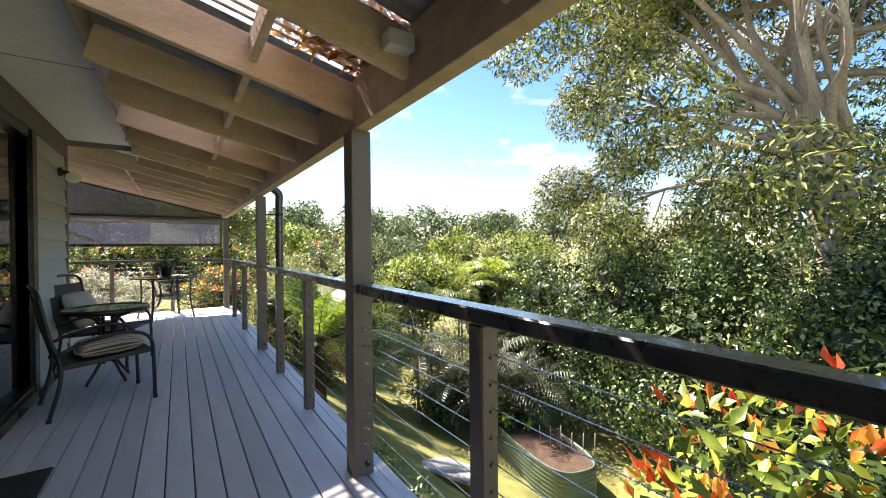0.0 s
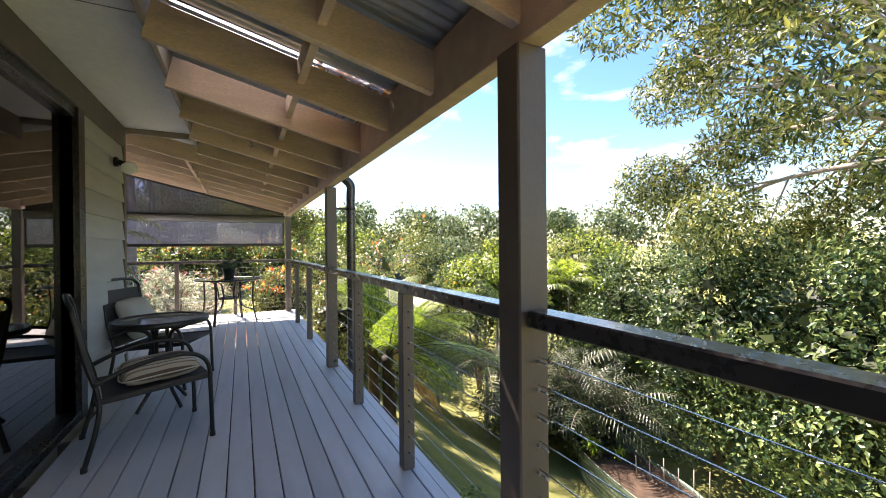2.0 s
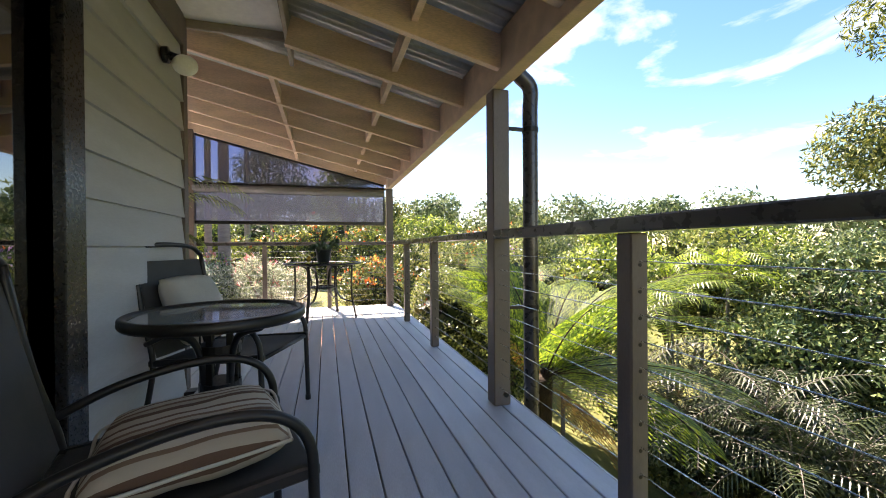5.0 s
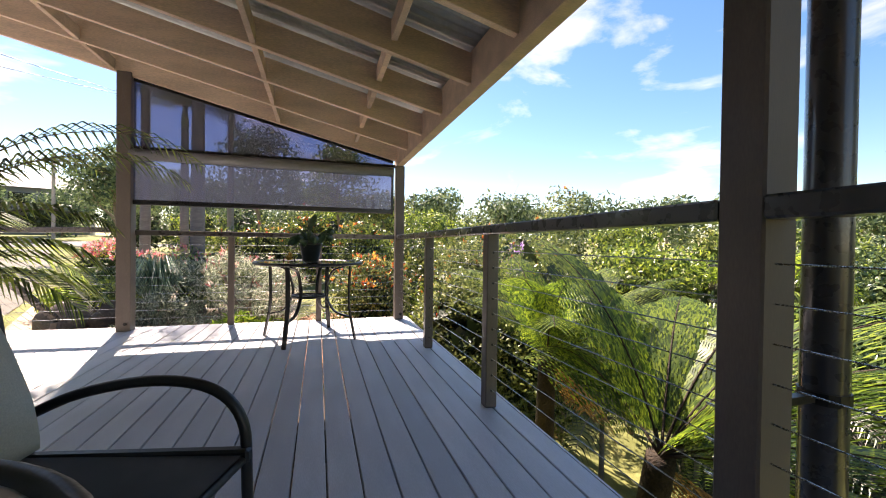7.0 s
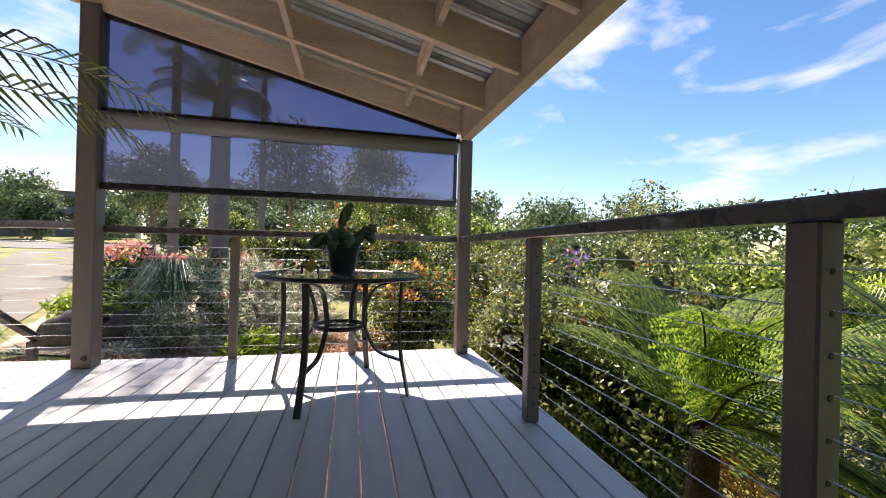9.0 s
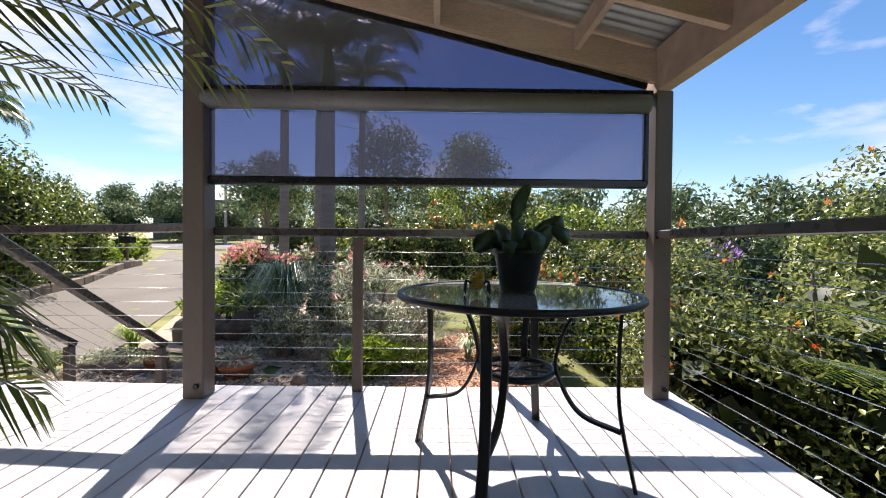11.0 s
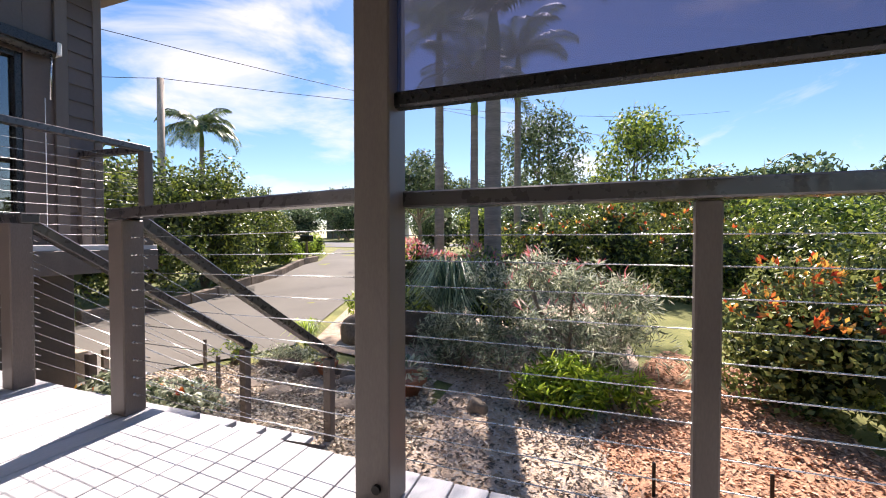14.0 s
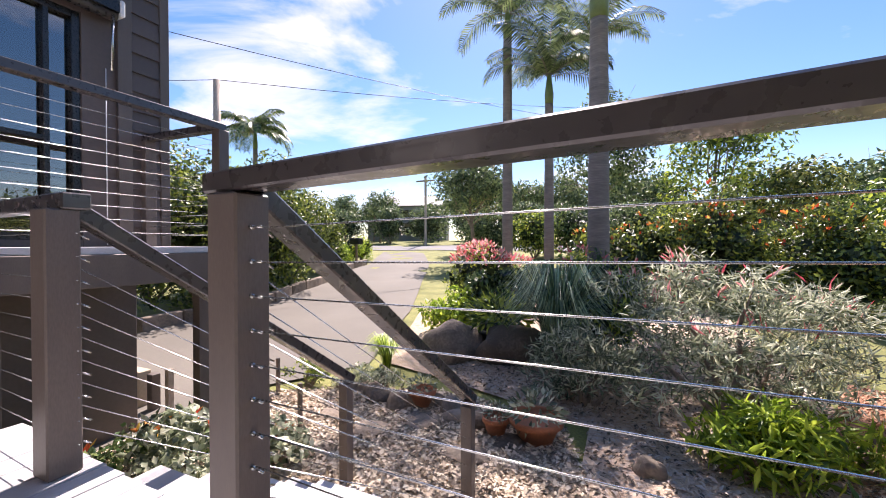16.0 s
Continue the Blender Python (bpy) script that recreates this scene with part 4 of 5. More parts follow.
for y in (11.98, 10.6):
    boxpart("support_post", (-5.56, y - 0.05, -1.2), (-5.46, y + 0.05, 0.60), M["post"], landing)
boxpart("screen_board", (WX - 0.3, 10.5, -1.2), (WX - 0.26, 12.0, 0.55), M["darkboard"], landing)
lrail = tagged(empty("landing_railing"), "charcoal handrail with steel wires round the raised landing", "railing")
for a, b in (((-5.24, 8.4), (-5.24, 12.02)), ((-5.24, 11.99), (WX, 11.95))):
    bm = bmesh.new()
    bar(bm, (*a, 1.96), (*b, 1.96), 0.09, 0.065)
    part("handrail", bm, M["rail"], lrail, bevel=0.005)
    for z in WIRES:
        bm = bmesh.new()
        tube(bm, [(*a, z + 0.88), (*b, z + 0.88)], 0.0022, 5)
        part("wire", bm, M["wire"], lrail, smooth=True)
for x, y in ((-5.24, 11.99), (-5.24, 9.4), (WX + 0.05, 11.95)):
    boxpart("post", (x - 0.05, y - 0.05, 0.88), (x + 0.05, y + 0.05, 1.93), M["post"], lrail)


tan_render = material("tan_render", (0.52, 0.41, 0.29), 0.85, var=0.12, scale=2, fine=40, bump=0.2)
low_wall = tagged(boxpart("low_wall", (-8.8, 12.32, -1.12), (-7.15, 12.47, -0.62), tan_render, bevel=0.01), "low tan rendered wall beside the house wing", "wall")
for x, y, top, size, mat in ((-6.95, 12.38, -0.62, 0.10, "post"), (-6.72, 12.42, -0.55, 0.07, "palebark")):
    tagged(boxpart("short_post", (x - size / 2, y - size / 2, -1.12), (x + size / 2, y + size / 2, top), M[mat], bevel=0.006), "short timber post at the end of the low wall", "post")

# ---- plants ----
rng = np.random.default_rng(7)


def unit(v):
    return v / np.maximum(np.linalg.norm(v, axis=-1, keepdims=True), 1e-9)


def leaf_mesh(name, pos, way, length, width, mat, parent, droop=0.0, spread=0.0):
    """Many small leaves, each a folded diamond at pos pointing along way, or with spread lying across it, face outward."""
    n = len(pos)
    face = way + rng.normal(0, 0.45, (n, 3)) + np.array([0, 0, 0.35])
    if spread:
        way = unit(np.cross(way, rng.normal(0, 1, (n, 3)))) * spread + way * (1 - spread)
    way = unit(way + np.array([0, 0, -droop]) + rng.normal(0, 0.35, (n, 3)))
    side = unit(np.cross(way, face if spread else rng.normal(0, 1, (n, 3))))
    nor = np.cross(side, way)
    L = (length * rng.uniform(0.65, 1.3, n))[:, None]
    W = (width * rng.uniform(0.7, 1.25, n))[:, None]
    v = np.stack([pos, pos + way * L * 0.45 - side * W + nor * W * 0.25, pos + way * L - nor * L * 0.12, pos + way * L * 0.45 + side * W + nor * W * 0.25], 1)
    i = np.arange(n)[:, None] * 4
    f = np.concatenate([i + np.array([[0, 1, 2]]), i + np.array([[0, 2, 3]])], 0)
    return raw(name, v.reshape(-1, 3), f, mat, parent)


def blob(n, centre, radii, inner=0.25):
    """Points and outward ways in an uneven ellipsoid, most of them near its skin."""
    d = unit(rng.normal(0, 1, (n, 3)))
    r = np.where(rng.random(n) < inner, rng.uniform(0.25, 0.85, n), rng.uniform(0.82, 1.04, n))
    return np.array(centre) + d * np.array(radii) * r[:, None], d


def crown_points(n, centre, radii, lumps, size=0.42, flat=0.8, low=-0.55):
    """Sub-clumps over an ellipsoid, for a broken outline with gaps."""
    c = unit(rng.normal(0, 1, (lumps, 3)))
    c[:, 2] = np.where(c[:, 2] < low, -c[:, 2], c[:, 2])
    rr = rng.uniform(0.35, 1.0, lumps)[:, None] ** 0.6
    c = np.array(centre) + c * np.array(radii) * (1 - size * 0.55) * rr
    s = size * rng.uniform(0.6, 1.25, lumps)
    share = (s ** 2 / np.sum(s ** 2) * n).astype(int) + 1
    P, D = [], []
    for k in range(lumps):
        p, d = blob(share[k], c[k], np.array(radii) * s[k] * np.array([1, 1, flat]))
        P.append(p)
        D.append(d)
    return np.concatenate(P), np.concatenate(D), c


def stems(thing, base, targets, r, mat, name="stem", wob=0.12):
    """Tapered wavy limbs from a base to targets, as one mesh."""
    bm = bmesh.new()
    base = Vector(base)
    for t in targets:
        t = Vector(t)
        d = t - base
        pts = [base + d * k / 4 + Vector(rng.normal(0, wob, 3)) * d.length * 0.25 * math.sin(math.pi * k / 4) for k in range(5)]
        tube(bm, arc(pts, 3), r, 6, 0.3)
    return part(name, bm, mat, thing, smooth=True)


def shrub(name, x, y, radii, n, length, width, leaf, label, category="shrub", lumps=22, tips=None, tipn=0, top=None, size=0.42, bark="bark", droop=0.0, group="", open_foot=0):
    """A bush from the ground up: stems, leaves in sub-clumps, and coloured tips on its upper skin."""
    g = float(ground_z(x, y))
    if top is not None and category != "tree":
        radii = (radii[0], radii[1], max(radii[2], (top - g) * 0.53) if open_foot == 0 else radii[2])
    zc = (top - radii[2]) if top is not None else g + radii[2] * 0.95
    th = tagged(empty(name, (x, y, g)), label, category, group)
    c = np.array((0, 0, zc - g))
    P, D, lc = crown_points(n, c, radii, lumps, size, 0.8, -0.55 if open_foot else -0.93)
    keep = P[:, 2] > 0.02
    leaf_mesh("foliage", P[keep], D[keep], length, width, LEAF[leaf], th, droop, 0.0 if width < 0.01 else 0.7)
    # core of oversized dark leaves, painting in the shade of the interior
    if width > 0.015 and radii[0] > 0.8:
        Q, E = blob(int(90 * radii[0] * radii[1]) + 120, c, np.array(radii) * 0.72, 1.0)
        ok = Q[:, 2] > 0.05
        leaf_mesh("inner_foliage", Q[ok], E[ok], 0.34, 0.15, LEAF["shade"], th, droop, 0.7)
    if tips:
        up = np.where((D[:, 2] > 0.3) & keep & (P[:, 2] > c[2] + 0.25 * radii[2]))[0]
        pick = rng.choice(up, min(tipn, len(up)), replace=False)
        q = np.repeat(P[pick], 3, 0) + rng.normal(0, length * 0.25, (len(pick) * 3, 3))
        tagged(leaf_mesh("new_growth", q, np.repeat(D[pick], 3, 0) + np.array([0, 0, 0.5]), length * 1.05, width, LEAF[tips], th), kind="stuff")
    for p in lc[: min(5, len(lc))]:
        stems(th, (0, 0, -0.1), [tuple(p)], 0.03 + 0.012 * radii[2], M[bark])
    return th


def tree(name, x, y, height, crown, radii, n, length, width, leaf, label, trunk_r=0.2, bark="bark", lumps=30, limbs=12, size=0.32, droop=0.25, flat=0.75, category="tree"):
    g = float(ground_z(x, y))
    th = tagged(empty(name, (x, y, g)), label, category)
    c = np.array((crown[0] - x, crown[1] - y, crown[2] - g))
    P, D, lc = crown_points(n, c, radii, lumps, size, flat)
    leaf_mesh("crown", P, D, length, width, LEAF[leaf], th, droop, 0.65)
    bm = bmesh.new()
    top = Vector((c[0] * 0.6, c[1] * 0.6, height))
    pts = [Vector((0, 0, -0.2)), top * 0.3 + Vector((0.1, -0.05, 0)), top * 0.6 + Vector((-0.12, 0.1, 0)), top]
    tube(bm, arc(pts, 5), trunk_r, 10, 0.25)
    part("trunk", bm, M[bark], th, smooth=True)
    bm = bmesh.new()
    for k in range(min(limbs, len(lc))):
        t0 = rng.uniform(0.35, 0.85)
        a, b = Vector(top) * t0, Vector(lc[k])
        d = b - a
        mid = [a + d * q + Vector(rng.normal(0, 0.10, 3)) * d.length * 0.4 for q in (0.33, 0.66)]
        tube(bm, arc([a, *mid, b], 4), trunk_r * 0.38 * (1.1 - t0 * 0.6), 6, 0.25)
        for _ in range(3):
            e = b + Vector(rng.normal(0, 1, 3)) * float(np.mean(radii)) * size * 0.7
            tube(bm, arc([mid[1], (mid[1] + e) / 2 + Vector(rng.normal(0, 0.08, 3)), e], 3), trunk_r * 0.10, 4, 0.3)
    part("branching", bm, M[bark], th, smooth=True)
    return th


def frond(origin, heading, rise, length, droop, pairs, leaflet, width, vee=0.5, double=0, hang=0.15):
    """Leaf quads of a feather frond and the points of its rib. double: leaflets split again into small ones."""
    o, h = Vector(origin), Vector((math.cos(heading), math.sin(heading), 0))
    rib, a = [o.copy()], rise
    n = pairs + 3
    for i in range(n):
        d = h * math.cos(a) + Vector((0, 0, math.sin(a)))
        rib.append(rib[-1] + d * (length / n))
        a -= droop / n * (0.5 + 1.0 * i / n)
    quads = []
    for i in range(3, n):
        p = rib[i]
        d = (rib[min(i + 1, n)] - rib[i - 1]).normalized()
        t = (i - 3) / (n - 3)
        side = d.cross(Vector((0, 0, 1))).normalized()
        up = side.cross(d)
        ll = leaflet * (math.sin(math.pi * (0.12 + 0.84 * t)) ** 0.7) * float(rng.uniform(0.88, 1.1))
        for s in (-1, 1):
            w = (side * s * 1.0 + d * (0.45 + 0.35 * t) + up * vee * float(rng.uniform(0.6, 1.2))).normalized()
            if not double:
                e1 = p + w * ll * 0.5
                e2 = p + w * ll + Vector((0, 0, -hang * ll))
                q = d * width
                quads.append((p - q * 0.5, e1 - q, e1 + q, p + q * 0.5))
                quads.append((e1 - q, e2 - q * 0.12, e2 + q * 0.12, e1 + q))
            else:
                m = double
                for k in range(m):
                    u = (k + 0.6) / m
                    b = p + w * ll * u + Vector((0, 0, -hang * ll * u * u))
                    sl = ll * 0.17 * (1.05 - 0.75 * u) + 0.008
                    for s2 in (-1, 1):
                        dd = (d * s2 + w * 0.35).normalized()
                        e = b + dd * sl
                        ww = w * (ll / m * 0.45)
                        quads.append((b - ww, e - ww * 0.35, e + ww * 0.35, b + ww))
    return quads, rib


def frond_plant(thing, fronds, leaf, ribmat, rib_r=0.008):
    V, bm = [], bmesh.new()
    for q, rib in fronds:
        V += [tuple(v) for quad in q for v in quad]
        tube(bm, rib[:: 2] + [rib[-1]], rib_r, 5, 0.25)
    v = np.array(V)
    f = np.arange(len(v)).reshape(-1, 4)
    raw("foliage", v, f, LEAF[leaf], thing)
    part("frond_rib", bm, ribmat, thing, smooth=True)


def feather_palm(name, x, y, base_z, height, n, length, leaflet, label, leaf="palm", trunk_r=0.13, pairs=26, width=0.018, bark="palmbark", category="palm tree", shaft=0.8, droop=1.5, seed=0):
    g = base_z
    th = tagged(empty(name, (x, y, g)), label, category)
    bm = bmesh.new()
    rings = [(trunk_r * (1.12 if k == 0 else 1.0) * (1 - 0.25 * k / 24) * (1.03 if k % 2 else 1.0), height * k / 24) for k in range(25)]
    lathe(bm, rings, 14)
    part("trunk", bm, M[bark], th, smooth=True)
    if shaft:
        bm = bmesh.new()
        lathe(bm, [(trunk_r * 0.76, height - 0.02), (trunk_r * 0.85, height + shaft * 0.3), (trunk_r * 0.4, height + shaft)], 14)
        part("crownshaft", bm, material("crownshaft_green", (0.16, 0.22, 0.08), 0.4, var=0.15), th, "smooth green crownshaft", smooth=True)
    fr = []
    for k in range(n):
        a = 2.399 * k + seed
        fr.append(frond((0, 0, height + shaft * 0.9), a, rng.uniform(0.25, 1.35), length * rng.uniform(0.8, 1.1), rng.uniform(droop * 0.7, droop * 1.25), pairs, leaflet, width, 0.25, 0, 0.5))
    frond_plant(th, fr, leaf, M["palmbark"], 0.014)
    return th


def tree_fern(x, y, crown_z, n, length, label, lean=(0, 0), leaf="fern", seed=0):
    g = float(ground_z(x + lean[0], y + lean[1]))
    th = tagged(empty("tree_fern", (x, y, g)), label, "tree fern", "tree ferns")
    h = crown_z - g
    bm = bmesh.new()
    tube(bm, arc([(lean[0], lean[1], -0.1), (lean[0] * 0.5, lean[1] * 0.5, h * 0.5), (0, 0, h)], 8), 0.12, 12, 0.75)
    part("trunk", bm, M["fernbark"], th, "dark fibrous trunk", smooth=True)
    fr = []
    for k in range(n):
        a = 2.399 * k + seed
        rise = 0.45 + 0.85 * (k % 5) / 4
        q, rib = frond((0, 0, h), a, rise, length * rng.uniform(0.78, 1.1), rng.uniform(0.75, 1.45), 24, length * 0.19, 0.01, rng.uniform(-0.25, 0.1), 13, rng.uniform(0.2, 0.5))
        if all(p.x + x > 2.3 or p.z + g > 1.3 for p in rib):
            fr.append((q, rib))
    frond_plant(th, fr, leaf, M["fernbark"], 0.011)
    fr = [frond((0, 0, h - 0.05), 0.9 * k - 0.6, -0.5, length * 0.6, 0.8, 14, length * 0.18, 0.01, 0.0, 8, 0.3) for k in range(2)]
    V = [tuple(v) for q, _ in fr for quad in q for v in quad]
    raw("dead_foliage", np.array(V), np.arange(len(V)).reshape(-1, 4), LEAF["brown"], th)
    return th


def grass_clump(name, x, y, n, height, spread, width, leaf, label, category="grass clump", z=None):
    g = float(ground_z(x, y)) if z is None else z
    th = tagged(empty(name, (x, y, g)), label, category)
    a = rng.uniform(0, 2 * np.pi, n)
    out = np.stack([np.cos(a), np.sin(a), np.zeros(n)], -1)
    side = np.stack([-np.sin(a), np.cos(a), np.zeros(n)], -1)
    b = out * rng.uniform(0, 0.12, n)[:, None] * spread
    H = height * rng.uniform(0.6, 1.1, n)
    S = spread * rng.uniform(0.25, 1.0, n)
    rows = []
    for t, k in ((0, 1.0), (0.35, 0.9), (0.7, 0.7), (1.0, 0.08)):
        p = b + out * (S * t ** 1.6)[:, None] + np.array([0, 0, 1.0]) * (H * (math.sin(t * 2.1) if t < 1 else 0.70))[:, None]
        rows += [p - side * width * k, p + side * width * k]
    v = np.stack(rows, 1).reshape(-1, 3)
    i = np.arange(n)[:, None] * 8
    f = np.concatenate([i + np.array([[r, r + 1, r + 3, r + 2]]) for r in (0, 2, 4)], 0)
    raw("foliage", v, f, LEAF[leaf], th)
    bm = bmesh.new()
    lathe(bm, [(0.03 * spread + 0.02, -0.04), (0.05 * spread + 0.02, 0.03), (0.02, 0.07)], 10)
    part("root_crown", bm, M["soil"], th, "dark leaf base")
    return th


# dead leaves lying on the clear roof sheets
lit = tagged(empty("roof_leaf_litter"), "dead leaves lying on the clear roof sheets", "leaf litter", kind="stuff")
for y0 in (1.58, 3.55):
    n = 1000
    px, py = 1.22 + 0.55 * np.sqrt(rng.random(n)), y0 + 0.58 * rng.random(n)
    leaf_mesh("litter", np.stack([px, py, rafter_z(px) + 0.272 + 0.01 * rng.random(n)], -1), np.stack([rng.normal(0, 1, n), rng.normal(0, 1, n), np.zeros(n)], -1), 0.09, 0.013, LEAF["brown"], lit)

# beside the deck
shrub("photinia_bush", 3.35, 0.15, (1.25, 1.35, 1.0), 2600, 0.13, 0.028, "hedge", "leafy shrub with bright red and orange new leaves beside the rail", tips="red", tipn=120, top=0.72, lumps=30, size=0.36)
tree_fern(2.86, 6.95, -0.36, 24, 2.0, "tree fern with lacy lime green fronds rising past the rail", (0.15, 0.35), seed=0.3)
tree_fern(3.15, 8.75, -0.25, 20, 1.75, "tree fern with arching fronds near the deck corner", (0.1, 0.2), seed=1.1)
shrub("small_shrub", 2.75, 3.7, (0.45, 0.5, 0.7), 700, 0.07, 0.018, "gloss", "sparse small shrub at the foot of the deck", top=-0.85, lumps=10)
shrub("small_shrub", 3.1, 5.0, (0.4, 0.4, 0.5), 500, 0.07, 0.018, "hedge", "sparse small shrub at the foot of the deck", top=-1.4, lumps=8)
tree("gum_tree", 11.4, 1.85, 12.0, (10.6, 3.3, 3.8), (4.7, 6.0, 6.6), 125000, 0.16, 0.022, "gum", "tall spreading gum tree with pale limbs and fine leaves", 0.30, "palebark", lumps=105, limbs=34, size=0.17, droop=0.3, flat=0.62)
for x, y, r, top, n in ((10.2, 9.2, (1.9, 1.8, 1.8), 0.0, 11000), (10.6, 6.4, (2.0, 2.0, 2.8), 2.0, 18000), (9.9, 3.9, (2.0, 2.0, 2.8), 2.0, 19000), (9.5, 1.2, (2.0, 2.2, 3.0), 2.1, 19000), (9.2, -1.8, (2.0, 2.2, 2.6), 1.3, 7000), (12.2, 9.5, (2.4, 2.2, 2.9), 1.9, 11000)):
    shrub("dense_bush", x, y, r, n, 0.115, 0.030, "gloss", "tall dense evergreen bush with small glossy leaves", "bush", lumps=46, top=top, size=0.30, group="garden bushes")
for k, (x, y, top, r) in enumerate(((8.3, 13.0, 1.5, 1.9), (11.0, 12.9, 1.8, 2.1), (6.2, 16.8, 1.6, 1.9), (13.6, 13.2, 2.2, 2.4), (4.4, 17.6, 1.5, 1.8), (8.6, 18.5, 2.3, 2.4))):
    shrub("garden_tree", x, y, (r, r, 2.0 + 0.2 * (k % 3)), 6500, 0.14, 0.032, ("hedge", "gum", "gloss")[k % 3], "rounded garden tree with leafy crown beyond the lawn", "tree", lumps=36, top=top, size=0.32, tips="red" if k == 2 else None, tipn=50)
for k, (x, y, z) in enumerate(((9.7, 12.0, -0.25), (8.9, 11.1, -0.75), (10.6, 11.0, -0.1), (7.7, 11.0, -0.9), (11.4, 12.4, 0.1))):
    g = float(ground_z(x, y))
    feather_palm("cane_palm", x, y, g, z - g, 13, 1.7, 0.42, "golden cane palm with arching yellow-green fronds", "lime" if k in (0, 2) else "palm", 0.05, 20, 0.016, "palmbark", "palm", 0.25, 1.9, k)
# these palms and the two bushes below wear leaves coloured for shade
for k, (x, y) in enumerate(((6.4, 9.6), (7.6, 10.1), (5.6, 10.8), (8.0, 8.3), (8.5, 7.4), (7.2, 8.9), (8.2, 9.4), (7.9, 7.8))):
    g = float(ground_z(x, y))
    feather_palm("understorey_palm", x, y, g, 1.0 + 0.7 * (k % 3 == 0), 15, 1.8, 0.42, "low palm with drooping grey-green fronds, darkened in colour for shade", "shade_toned", 0.05, 18, 0.014, "palmbark", "palm", 0.15, 1.6, k * 0.7)
shrub("shade_toned_bush", 7.4, 9.2, (1.5, 1.1, 0.9), 5000, 0.12, 0.028, "shade_toned", "low bush under the palms, shade put into its dark leaf colour", "bush", lumps=20)
shrub("shade_toned_bush", 8.4, 8.0, (1.2, 1.2, 0.8), 4000, 0.12, 0.028, "shade_toned", "low bush under the palms, shade put into its dark leaf colour", "bush", lumps=18)

# raised vegetable bed
def raised_bed(x, y, rz, sx, sy, h):
    g = float(ground_z(x, y))
    th = tagged(empty("raised_garden_bed", (x, y, g - 0.05), rz), "oval green corrugated steel garden bed filled with soil", "garden bed")
    n = 120
    ring = []
    for j in range(n):
        a = 2 * math.pi * j / n
        c, s = math.cos(a), math.sin(a)
        r = (abs(c) ** 3.2 + abs(s) ** 3.2) ** (-1 / 3.2)
        ring.append((c * r, s * r))
    bm = bmesh.new()
    rows = []
    for k in range(33):
        z = h * k / 32
        off = 1 + 0.012 * math.sin(k * math.pi / 2)
        rows.append([bm.verts.new((p * sx * off, q * sy * off, z)) for p, q in ring])
    rows.append([bm.verts.new((p * sx * 0.965, q * sy * 0.965, h + 0.005)) for p, q in ring])
    rows.append([bm.verts.new((p * sx * 0.965, q * sy * 0.965, h - 0.15)) for p, q in ring])
    for a, b in zip(rows, rows[1:]):
        for j in range(n):
            bm.faces.new((a[j], a[(j + 1) % n], b[(j + 1) % n], b[j]))
    part("steel_wall", bm, M["bedsteel"], th, smooth=True)
    bm = bmesh.new()
    bm.faces.new([bm.verts.new((p * sx * 0.97, q * sy * 0.97, h - 0.08)) for p, q in ring])
    part("soil", bm, M["soil"], th, "dark loose soil")
    return g - 0.05 + h - 0.08


bz = raised_bed(7.75, 6.35, 78, 1.45, 0.62, 0.72)
grass_clump("vegetable", 7.6, 7.3, 60, 0.34, 0.34, 0.035, "lime", "leafy pale green vegetable in the raised bed", "vegetable", z=bz)
grass_clump("vegetable", 7.95, 6.9, 30, 0.25, 0.25, 0.03, "lime", "leafy pale green vegetable in the raised bed", "vegetable", z=bz)
for k in range(6):
    st = tagged(empty("garden_stake", (7.7 + 0.09 * k, 6.3 - 0.22 * k, bz)), "thin pale stake in the raised bed", "stake", "stakes")
    frame_tube("stake", [(0, 0, -0.05), (0.01 * k, 0.02, 0.42 + 0.05 * (k % 3))], 0.008, st, 0, "palebark")
bucket = tagged(empty("bucket", (10.6, 7.9, float(ground_z(10.6, 7.9)))), "white plastic bucket on the lawn", "bucket")
bm = bmesh.new()
lathe(bm, [(0.12, 0), (0.15, 0.28), (0.16, 0.28), (0.16, 0.31), (0.145, 0.31), (0.12, 0.05)], 20)
part("pail", bm, M["plastic"], bucket, smooth=True)
slab = tagged(boxpart("paving_slab", (-0.55, -0.55, 0), (0.55, 0.55, 0.06), material("grey_slab", (0.30, 0.30, 0.31), 0.85, var=0.25, scale=8, fine=40, bump=0.4), bevel=0.01), "grey speckled paving slab on the lawn", "paving")
slab.matrix_world = pose(4.75, 5.55, float(ground_z(4.75, 5.55)) + 0.12, 0, 20, 25)

# in front of the deck
for x, y, r, top, n in ((3.15, 11.6, (0.85, 1.3, 1.15), 0.62, 9000), (4.25, 10.9, (1.0, 1.3, 1.6), 1.5, 11000), (4.0, 13.4, (1.2, 1.5, 1.4), 1.25, 9000), (5.8, 12.4, (1.4, 1.5, 1.9), 2.2, 9000)):
    shrub("photinia_hedge", x, y, r, n, 0.078, 0.021, "photinia", "clipped hedge bush with glossy leaves and red new tips", "hedge", lumps=34, tips="red", tipn=9, top=top, size=0.36, group="hedge bushes")
shrub("photinia_bush", 2.05, 14.95, (1.15, 1.15, 1.05), 8000, 0.09, 0.025, "photinia", "rounded shrub topped with orange and red new leaves", tips="red", tipn=160, top=0.68, lumps=28)
shrub("photinia_bush", 4.47, 16.65, (1.5, 1.3, 1.15), 5000, 0.10, 0.026, "hedge", "rounded shrub topped with orange and red new leaves", tips="red", tipn=110, top=0.5, lumps=28)
